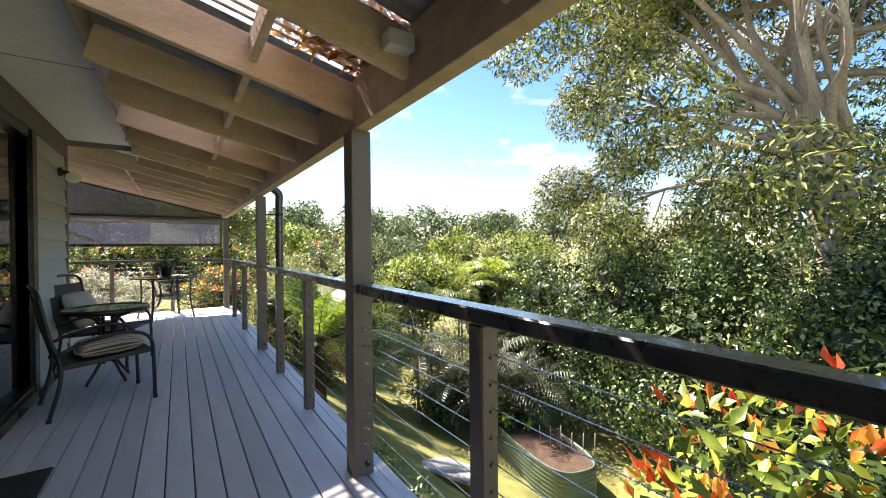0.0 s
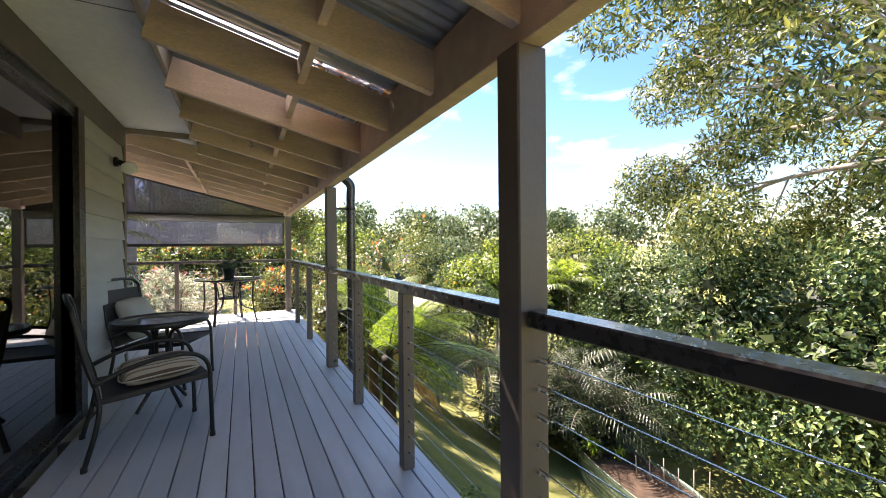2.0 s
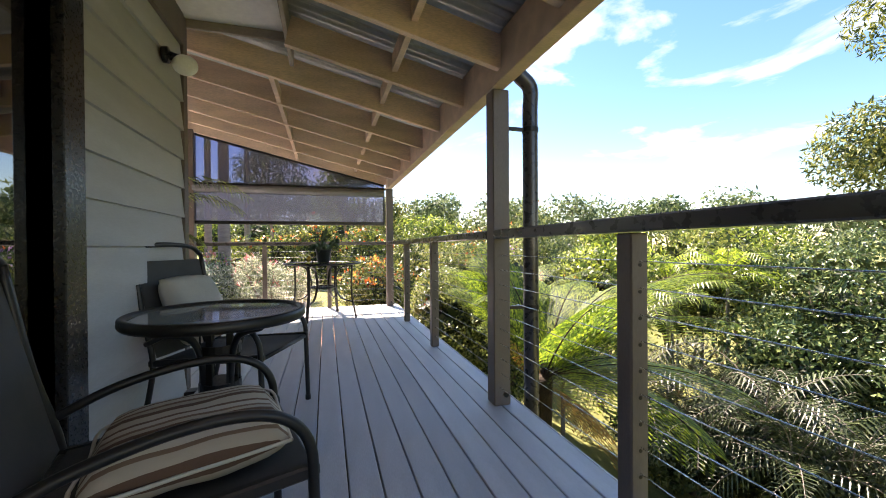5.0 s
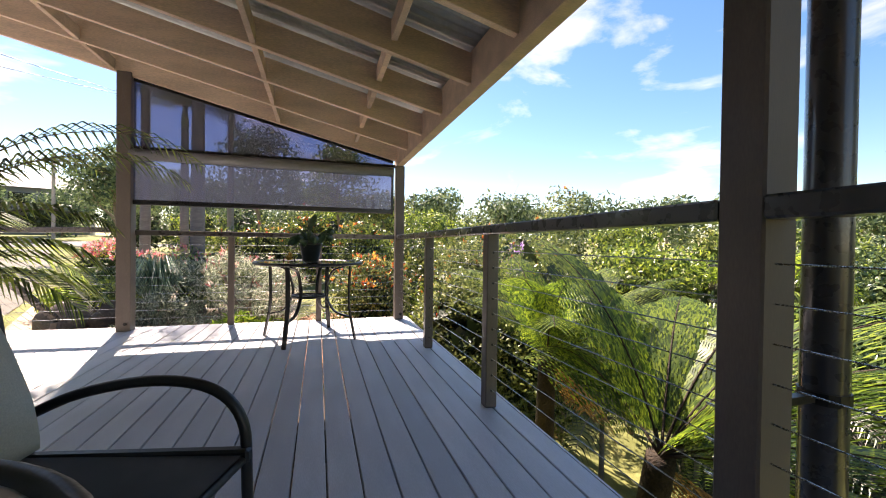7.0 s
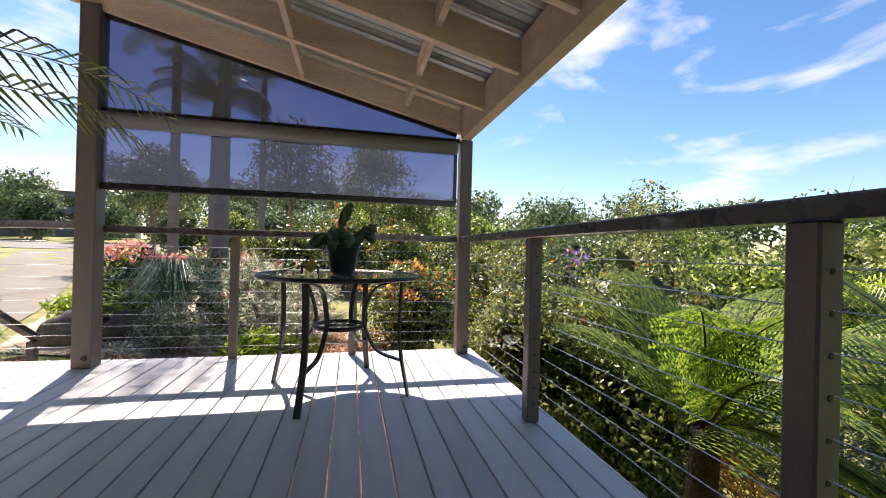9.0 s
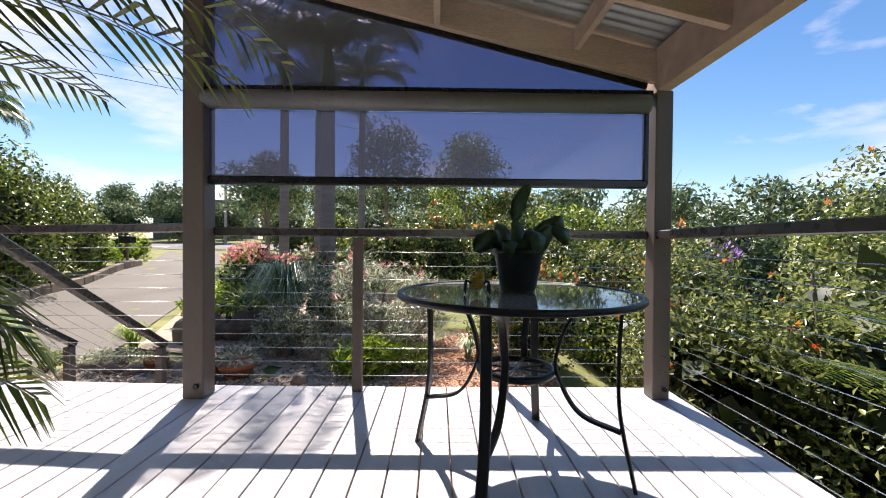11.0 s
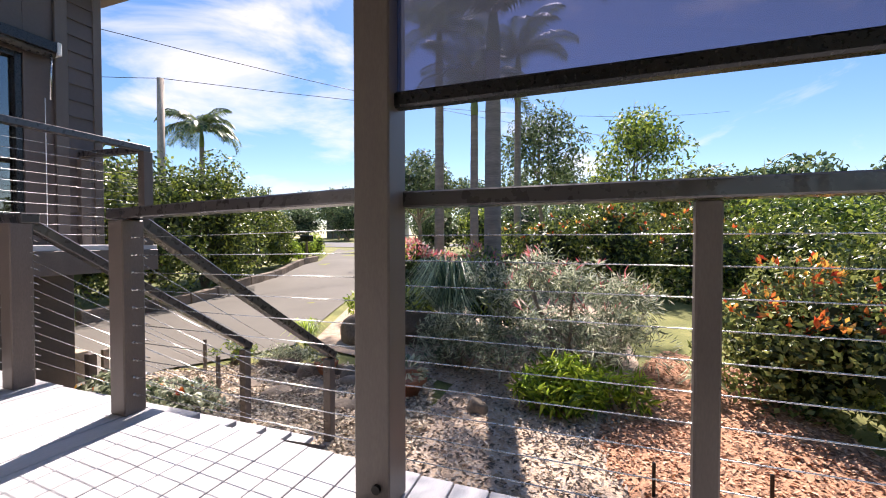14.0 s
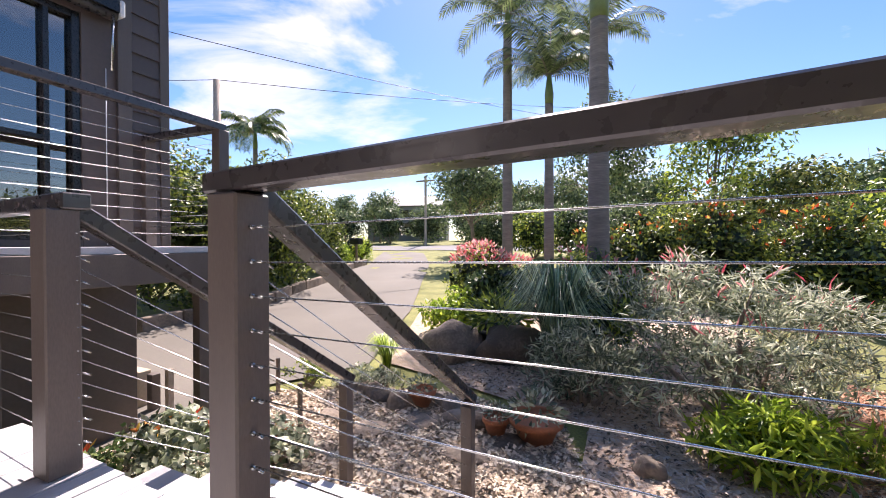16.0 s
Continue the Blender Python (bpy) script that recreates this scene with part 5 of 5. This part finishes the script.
for k, x in enumerate((-1.6, 0.5, 2.6, 4.8, 7.0, 9.4)):
    shrub("tall_hedge", x, 21.6 + 0.4 * (k % 2), (1.5, 1.2, 1.75), 7000, 0.12, 0.034, "boundary", "tall leafy boundary hedge with scattered orange tips", "hedge", lumps=34, tips="red" if k < 3 else None, tipn=32, top=2.15 + 0.35 * (k % 3 == 1) - 0.05 * k, group="boundary hedge")
shrub("grevillea", -0.85, 14.7, (1.65, 1.2, 1.02), 5200, 0.13, 0.0105, "silver", "open silvery shrub with needle leaves and twisted dark stems", tips="pink", tipn=45, top=0.84, lumps=70, size=0.15, open_foot=1)
shrub("grevillea", -2.35, 14.5, (0.65, 0.55, 0.5), 2200, 0.12, 0.0105, "silver", "low silvery shrub with needle leaves", top=-0.05, lumps=24, size=0.34)
shrub("grevillea", -0.27, 15.17, (1.0, 0.9, 0.9), 2600, 0.14, 0.008, "silver", "silvery shrub with needle leaves and pink flowers", tips="pink", tipn=20, top=0.55, lumps=24, size=0.34)
LEAF["purple"] = leaf_material("purple_flowers", (0.20, 0.09, 0.32), (0.36, 0.18, 0.50), (0.55, 0.36, 0.66), 0.5, 0.4)
shrub("flowering_shrub", 7.0, 17.4, (1.3, 1.2, 1.2), 3000, 0.11, 0.026, "hedge", "shrub covered with purple flowers beyond the hedge", tips="purple", tipn=420, top=1.25, lumps=22)
shrub("flowering_shrub", -2.22, 16.65, (0.9, 0.8, 1.0), 3500, 0.10, 0.02, "hedge", "leafy shrub dotted with pink flowers", tips="pink", tipn=70, top=0.95, lumps=20)
shrub("flowering_shrub", -5.11, 19.26, (1.3, 1.2, 1.0), 5000, 0.10, 0.024, "hedge", "shrub covered with dusky pink leaves", tips="pink", tipn=420, top=1.1, lumps=24)
shrub("lime_shrub", -5.01, 16.84, (0.7, 0.6, 0.5), 2200, 0.10, 0.028, "lime", "low lime yellow shrub beside the drive", top=0.05, lumps=14)
shrub("leafy_shrub", -4.36, 17.40, (0.9, 0.8, 0.7), 2600, 0.13, 0.034, "gloss", "dark leafy shrub behind the boulder", top=0.55, lumps=16)
grass_clump("lomandra", -2.78, 15.6, 620, 1.5, 1.05, 0.013, "strap", "fountain of long grey-green strappy leaves")
shrub("lime_clump", -0.8, 13.6, (0.5, 0.42, 0.33), 1300, 0.17, 0.019, "lime", "low clump of bright yellow-green pointed leaves", "groundcover", lumps=18, droop=0.1)
shrub("lime_clump", -0.2, 13.9, (0.4, 0.35, 0.3), 600, 0.16, 0.018, "lime", "low clump of bright yellow-green pointed leaves", "groundcover", lumps=10, droop=0.1)
grass_clump("grass_tuft", -5.22, 14.75, 300, 0.5, 0.45, 0.007, "lime", "bright green grass tuft at the drive edge")
grass_clump("agapanthus", 0.85, 14.52, 60, 0.4, 0.4, 0.014, "strap", "small clump of strappy leaves beside the mulch path")
for k, (x, y) in enumerate(((-5.3, 14.0), (-5.9, 13.7), (-4.7, 13.9))):
    shrub("groundcover", x, y, (0.38, 0.32, 0.2), 700, 0.05, 0.012, "silver" if k != 1 else "hedge", "low mounded groundcover plant among rocks", "groundcover", lumps=8)
for k, (x, y) in enumerate(((-5.0, 11.6), (-5.7, 11.9), (-4.75, 12.1), (-5.9, 11.2))):
    shrub("groundcover", x, y, (0.55, 0.5, 0.42), 1400, 0.075, 0.024, "gloss" if k % 2 else "silver", "low leafy plants with a few red flowers below the deck", "groundcover", lumps=12, tips="red", tipn=5, top=-0.42 - 0.08 * k)


def rock(x, y, sx, sy, sz, seed, label="rounded brown garden rock", name="rock", sink=0.3):
    bm = bmesh.new()
    bmesh.ops.create_icosphere(bm, subdivisions=3, radius=1.0)
    for v in bm.verts:
        k = 1 + 0.28 * noise.noise(v.co * 1.3 + Vector((seed, 0, 0))) + 0.07 * noise.noise(v.co * 4 + Vector((0, seed, 0)))
        v.co = Vector((v.co.x * sx * k, v.co.y * sy * k, v.co.z * sz * k))
    ob = tagged(part(name, bm, M["rock"], None, smooth=True), label, "rock", "garden rocks")
    ob.matrix_world = pose(x, y, float(ground_z(x, y)) + sz * (1 - sink) * 0.6, 0, 0, seed * 40)
    return ob


rock(-4.45, 15.55, 0.55, 0.42, 0.42, 1.0, "large rounded brown boulder beside the drive", "boulder")
rock(-3.43, 15.72, 0.6, 0.4, 0.4, 5.0, "large rounded brown boulder behind the pots", "boulder")
for k in range(13):
    rock(-5.25 + 0.215 * k + random.uniform(-0.05, 0.05), 13.82 + 0.12 * math.sin(k * 1.3) - 0.02 * k, random.uniform(0.12, 0.2), random.uniform(0.10, 0.16), random.uniform(0.09, 0.14), k * 1.7)
for k, (x, y, r) in enumerate(((-4.3, 12.95, 0.22), (-3.9, 13.4, 0.26), (-4.85, 13.1, 0.24), (-3.2, 12.9, 0.24), (-2.9, 13.3, 0.2))):
    ob = rock(x, y, r, r * 0.8, 0.05, 20 + k, "flat stepping stone in the gravel", "stepping_stone", 0.2)
rock(-1.7, 13.25, 0.13, 0.1, 0.12, 9.0)


def clay_pot(x, y, r, h, label="terracotta flower pot with a small plant"):
    th = tagged(empty("terracotta_pot", (x, y, float(ground_z(x, y)) + 0.02)), label, "pot", "terracotta pots")
    bm = bmesh.new()
    lathe(bm, [(r * 0.62, 0), (r * 0.92, h * 0.75), (r * 1.05, h * 0.76), (r * 1.08, h), (r * 0.95, h), (r * 0.9, h * 0.85), (0.01, h * 0.84)], 28)
    part("pot", bm, M["terracotta"], th, smooth=True)
    P, D = blob(160, (0, 0, h + r * 0.25), (r * 0.9, r * 0.9, r * 0.6))
    leaf_mesh("plant", P, D, r * 0.4, r * 0.08, LEAF["silver"], th)


clay_pot(-2.68, 13.45, 0.25, 0.24, "wide terracotta bowl with a small plant")
clay_pot(-3.07, 13.38, 0.13, 0.2)
clay_pot(-4.08, 13.72, 0.16, 0.22)
bowl = tagged(empty("dark_planter", (-3.8, 16.1, float(ground_z(-3.8, 16.1)))), "wide dark planter bowl holding green leaves", "planter")
bm = bmesh.new()
lathe(bm, [(0.25, 0), (0.42, 0.36), (0.46, 0.36), (0.46, 0.42), (0.4, 0.42), (0.36, 0.3), (0.01, 0.3)], 32)
part("pot", bm, M["potdark"], bowl, smooth=True)
P, D = blob(500, (0, 0, 0.65), (0.5, 0.5, 0.35))
leaf_mesh("plant", P, D, 0.16, 0.03, LEAF["hedge"], bowl)
for x, y in ((-5.0, 12.7), (-5.95, 13.3)):
    stk = tagged(boxpart("garden_stake", (-0.02, -0.02, 0), (0.02, 0.02, 0.5), M["post"]), "short brown timber stake in the gravel", "stake")
    stk.location = (x, y, float(ground_z(x, y)))
for x in (-0.05, 0.25, 0.75):
    stk = tagged(boxpart("dark_spike", (-0.012, -0.012, 0), (0.012, 0.012, 0.3), M["bolt"]), "small dark garden spike in the mulch", "garden spike")
    stk.location = (x, 12.2 + 0.2 * x, float(ground_z(x, 12.2)))

for x, y, h, r, n, L, s in ((-2.27, 16.75, 5.7, 0.19, 17, 2.6, 0.2), (-5.11, 21.49, 7.9, 0.17, 16, 2.5, 1.0), (-3.80, 21.12, 5.6, 0.15, 16, 2.3, 2.2), (-2.78, 23.44, 7.4, 0.14, 14, 2.2, 0.7)):
    feather_palm("royal_palm", x, y, float(ground_z(x, y)) - 0.05, h, n, L, 0.58, "tall palm with grey ringed trunk and drooping feather fronds", "far", r, 34, 0.026, seed=s, droop=1.75)
feather_palm("roadside_palm", -17.2, 22.6, float(ground_z(-17.2, 22.6)), 5.8, 22, 2.0, 0.5, "palm with ragged fronds beyond the driveway hedge", "gloss", 0.13, 26, 0.036, seed=0.5, droop=1.9)

for k, (x, y, top, r) in enumerate(((-12.8, 14.6, 3.5, 1.9), (-13.1, 17.0, 4.1, 2.1), (-13.5, 19.6, 4.3, 2.1), (-14.8, 22.2, 3.9, 2.0), (-16.0, 24.8, 3.3, 1.8), (-12.6, 12.4, 2.8, 1.6), (-15.6, 17.2, 3.8, 2.0))):
    shrub("drive_hedge", x, y, (r, r, 1.9), 10000, 0.135, 0.042, "boundary", "tall rounded leafy hedge along the driveway", "hedge", lumps=34, top=top, size=0.34, group="drive hedge")
for k, (x, y) in enumerate(((-16.0, 26.6), (-16.6, 28.6), (-17.4, 31.0))):
    shrub("lime_shrub", x, y, (0.9, 0.9, 0.8), 2200, 0.13, 0.03, "lime", "yellow-green shrub at the top of the drive", lumps=14)
kerb = tagged(empty("retaining_wall"), "low grey stone retaining wall along the driveway", "retaining wall")
ks = [(-11.35, 14.6), (-11.35, 18.2), (-12.9, 22.3), (-14.2, 25.4), (-15.4, 28.6)]
for a, b in zip(ks, ks[1:]):
    d = Vector((*b, 0)) - Vector((*a, 0))
    m = 4
    for q in range(m):
        p0, p1 = Vector((*a, 0)) + d * (q / m), Vector((*a, 0)) + d * ((q + 0.96) / m)
        bm = bmesh.new()
        z0 = float(ground_z(p0.x, p0.y))
        bar(bm, (p0.x, p0.y, z0 + 0.14), (p1.x, p1.y, float(ground_z(p1.x, p1.y)) + 0.14), 0.22, 0.36)
        part("block", bm, M["rock"], kerb, bevel=0.02)

def chips(name, outline, n, length, width, mat, label):
    """Loose stone or bark chips lying on the land inside an outline."""
    xs, ys = [p[0] for p in outline], [p[1] for p in outline]
    px, py = rng.uniform(min(xs), max(xs), n), rng.uniform(min(ys), max(ys), n)
    inside = np.zeros(n, bool)
    for (x0, y0), (x1, y1) in zip(outline, outline[1:] + outline[:1]):
        cross = ((y0 > py) != (y1 > py)) & (px < (x1 - x0) * (py - y0) / (y1 - y0 + 1e-12) + x0)
        inside ^= cross
    px, py = px[inside], py[inside]
    k = len(px)
    th = tagged(empty(name), label, "ground cover", kind="stuff")
    pos = np.stack([px, py, ground_z(px, py) + 0.045], -1)
    leaf_mesh("chips", pos, np.tile([0.0, 0.0, 1.0], (k, 1)), length, width, mat, th, 0.0, 1.0)


chip_mat = material("pale_chips", (0.58, 0.45, 0.32), 0.9, island=0.9, bump=0.0, var=0.35, color2=(0.80, 0.68, 0.52))
bark_chip = material("bark_chips", (0.56, 0.30, 0.18), 0.9, island=0.6, bump=0.0, var=0.4, color2=(0.70, 0.45, 0.30))
litter_chip = material("litter_chips", (0.62, 0.49, 0.37), 0.9, island=0.7, bump=0.0, var=0.5, color2=(0.55, 0.47, 0.40))
chips("gravel_chips", [(-6.5, 13.0), (-5.3, 13.9), (-4.0, 14.2), (-2.5, 14.0), (-2.1, 12.8), (-1.95, 10.8), (-6.2, 10.8)], 26000, 0.055, 0.018, chip_mat, "loose tan stone chips below the stairs")
chips("bark_chips", [(0.1, 10.7), (-0.46, 12.9), (0.0, 14.8), (0.75, 16.3), (1.9, 15.7), (2.3, 13.3), (3.0, 10.7)], 18000, 0.06, 0.013, bark_chip, "loose orange bark chips on the path")
chips("litter_chips", [(-2.2, 10.7), (-2.2, 14.0), (-4.2, 14.6), (-4.6, 17.0), (0.0, 17.0), (0.2, 14.1), (-0.4, 12.9), (0.2, 10.7)], 20000, 0.06, 0.014, litter_chip, "fallen leaves on the garden bed")

# far trees, street and sky line
for k in range(26):
    x = -58 + 4.6 * k + random.uniform(-1.2, 1.2)
    y = 56 + random.uniform(-4, 8)
    h = random.uniform(4.5, 9.0)
    g = float(ground_z(x, y))
    tree("street_tree", x, y, h * 0.8, (x, y, g + h * 0.62), (2.6, 2.4, h * 0.42), 1700, 0.42, 0.10, "far", "distant leafy tree across the street", 0.16, lumps=18, limbs=6, size=0.42)
for k in range(18):
    x = -24 + 2.6 * k + random.uniform(-1, 1)
    y = 62 + random.uniform(-2, 6)
    tree("street_tree", x, y, 6.0, (x, y, float(ground_z(x, y)) + 4.2), (2.6, 2.2, 3.4), 1500, 0.42, 0.10, "far", "distant leafy tree across the street", 0.16, lumps=18, limbs=4, size=0.42)
for k in range(16):
    x = -48 + 5.2 * k + random.uniform(-1, 1)
    shrub("street_bush", x, 50.0 + random.uniform(-1, 1.5), (3.2, 1.9, 2.3), 2200, 0.30, 0.08, "far", "leafy bushes along the far side of the street", "bush", lumps=16, size=0.4, group="street bushes")
for k, (x, y, h) in enumerate(((-2.6, 30.0, 8.0), (1.9, 30.0, 7.4), (4.8, 30.5, 5.8), (-9.4, 30.0, 6.3), (8.0, 31.0, 5.0), (11.5, 29.0, 4.8), (15.0, 27.0, 4.6), (19.0, 25.0, 4.6), (23.0, 21.0, 4.8), (26.0, 16.0, 5.0), (6.5, 25.5, 4.6), (-11.5, 37.5, 6.0))):
    g = float(ground_z(x, y))
    tree("background_tree", x, y, h * 0.8, (x, y, g + h * 0.62), (2.5, 2.4, h * 0.42), 4200, 0.24, 0.055, ("far", "hedge", "gum")[k % 3], "leafy tree standing behind the garden", 0.14, lumps=26, limbs=10, size=0.36)
for k in range(12):
    a = -0.25 + 0.16 * k
    x, y = 2 + 34 * math.sin(a + 0.45), 34 * math.cos(a + 0.45)
    g = float(ground_z(x, y))
    tree("background_tree", x, y, 5.5, (x, y, g + 4.6), (3.2, 3.2, 2.6), 2200, 0.36, 0.085, "far", "leafy tree closing the view beyond the lawn", 0.16, lumps=22, limbs=6, size=0.4)

for k in range(9):
    x, y = -9.5 + 2.7 * k + random.uniform(-0.5, 0.5), 35.0 + random.uniform(-1.5, 1.5)
    shrub("verge_bush", x, y, (2.0, 1.6, 1.7), 2600, 0.20, 0.055, ("far", "hedge", "gloss")[k % 3], "rounded leafy bush behind the boundary hedge", "bush", lumps=22, size=0.38, group="verge bushes")

pole = tagged(empty("utility_pole", (-16.9, 20.5, float(ground_z(-16.9, 20.5)))), "pale timber utility pole", "utility pole")
bm = bmesh.new()
tube(bm, [(0, 0, -0.2), (0, 0, 8.3)], 0.16, 12, 0.8)
part("shaft", bm, M["palebark"], pole, smooth=True)
for a, b, sag in (((-16.9, 20.5, 7.6), (-30, 15, 8.6), 0.3), ((-16.9, 20.5, 7.6), (14, 58, 14.5), 1.0), ((-16.5, 17.0, 8.1), (6, 60, 13.0), 0.9)):
    line = tagged(empty("power_line"), "thin black overhead power line", "cable", "power lines")
    a, b = Vector(a), Vector(b)
    pts = [a + (b - a) * (i / 12) - Vector((0, 0, sag * 4 * (i / 12) * (1 - i / 12))) for i in range(13)]
    frame_tube("cable", pts, 0.012, line, 0, "bolt")
post2 = tagged(empty("utility_pole", (-21.0, 47.5, float(ground_z(-21, 47.5)))), "distant timber utility pole with a crossarm", "utility pole")
bm = bmesh.new()
tube(bm, [(0, 0, 0), (0, 0, 7.5)], 0.13, 10)
part("shaft", bm, M["palebark"], post2)
boxpart("crossarm", (-1.1, -0.06, 6.9), (1.1, 0.06, 7.05), M["bark"], post2)
mail = tagged(empty("letterbox", (-15.0, 27.2, float(ground_z(-15.0, 27.2)))), "dark letterbox on a post beside the drive", "letterbox")
boxpart("post", (-0.05, -0.05, 0), (0.05, 0.05, 1.2), M["bark"], mail)
boxpart("box", (-0.3, -0.2, 1.2), (0.3, 0.2, 1.55), M["frame"], mail, bevel=0.03)


def far_house(x, y, rz):
    g = float(ground_z(x, y))
    th = tagged(empty("house", (x, y, g), rz), "distant pale two-storey house with a grey roof", "house")
    white, grey = material("pale_render", (0.27, 0.27, 0.26), 0.8, var=0.06), material("grey_roof", (0.20, 0.21, 0.23), 0.6)
    boxpart("wall", (-6, -4, 0), (6, 4, 5.4), white, th)
    bm = bmesh.new()
    v = [bm.verts.new(p) for p in ((-6.6, -4.6, 5.4), (6.6, -4.6, 5.4), (6.6, 4.6, 5.4), (-6.6, 4.6, 5.4), (-4, 0, 7.4), (4, 0, 7.4))]
    for f in ((0, 1, 5, 4), (1, 2, 5), (2, 3, 4, 5), (3, 0, 4), (3, 2, 1, 0)):
        bm.faces.new([v[i] for i in f])
    part("roof", bm, grey, th)
    for px in (-4, 0, 4):
        for pz in (1.0, 3.6):
            w = boxpart("window", (px - 0.9, -4.05, pz), (px + 0.9, -3.98, pz + 1.2), M["frame"], th)
            boxpart("pane", (px - 0.82, -4.07, pz + 0.08), (px + 0.82, -4.052, pz + 1.12), M["glass"], w, bevel=0)
    boxpart("balcony", (-6, -5.4, 2.7), (6, -4.1, 2.9), white, th)


far_house(-33, 66, 20)


# potted palm on the deck
pp = tagged(empty("potted_palm", (-1.72, 8.05, 0.0)), "potted palm with long dark feather fronds on the deck", "potted plant")
bm = bmesh.new()
lathe(bm, [(0.16, 0), (0.24, 0.38), (0.26, 0.38), (0.26, 0.43), (0.23, 0.43), (0.21, 0.34), (0.01, 0.34)], 28)
part("pot", bm, M["potdark"], pp, smooth=True)
bm = bmesh.new()
for k in range(5):
    a = k * 1.3
    tube(bm, [(0.05 * math.cos(a), 0.05 * math.sin(a), 0.33), (0.07 * math.cos(a), 0.07 * math.sin(a), 0.75)], 0.018, 6, 0.6)
part("stems", bm, M["bark"], pp, smooth=True)
fr = [frond((0, 0, 0.6), a, rise, ln, dr, 42, 0.40, 0.0095, 0.2, 0, 0.4) for a, rise, ln, dr in
      ((0.58, 1.36, 2.45, 2.1), (0.40, 1.28, 2.1, 2.0), (1.0, 1.32, 1.8, 1.7), (1.5, 1.15, 1.2, 1.7), (2.2, 1.1, 1.3, 1.6), (2.9, 0.9, 1.4, 1.5), (3.7, 1.0, 1.4, 1.5), (4.5, 0.9, 1.3, 1.5), (5.6, 0.9, 1.1, 1.7),
       (0.15, 1.1, 1.4, 1.8), (0.45, 0.9, 1.25, 1.9), (0.62, 0.5, 1.15, 1.4), (0.1, 0.55, 1.1, 1.6), (0.78, 0.75, 1.2, 1.8))]
frond_plant(pp, fr, "palm", M["bark"], 0.007)


# ---- deck planks, last ----
def planks():
    long_y0, pitch, w = -3.6, 0.14, 0.1328
    made = {}
    for k in range(47):
        x1 = DECK_EDGE_X - k * pitch
        x0 = x1 - w
        y0 = long_y0 if x0 > WALL_X - 0.02 else CORNER_Y + 0.02
        y1 = deck_end((x0 + x1) / 2)
        key = (round(y0, 2), round(y1, 3))
        if key not in made:
            bm = bmesh.new()
            box(bm, (0, y0, -0.03), (w, y1, 0.0))
            bmesh.ops.bevel(bm, geom=bm.edges[:], offset=0.003, segments=1, affect="EDGES")
            me = bpy.data.meshes.new("plank")
            bm.to_mesh(me)
            bm.free()
            me.materials.append(M["deck"])
            made[key] = me
        ob = new("plank", made[key])
        ob.location = (x0, 0, random.uniform(-0.0012, 0.0012))
        ob.parent = deck


planks()
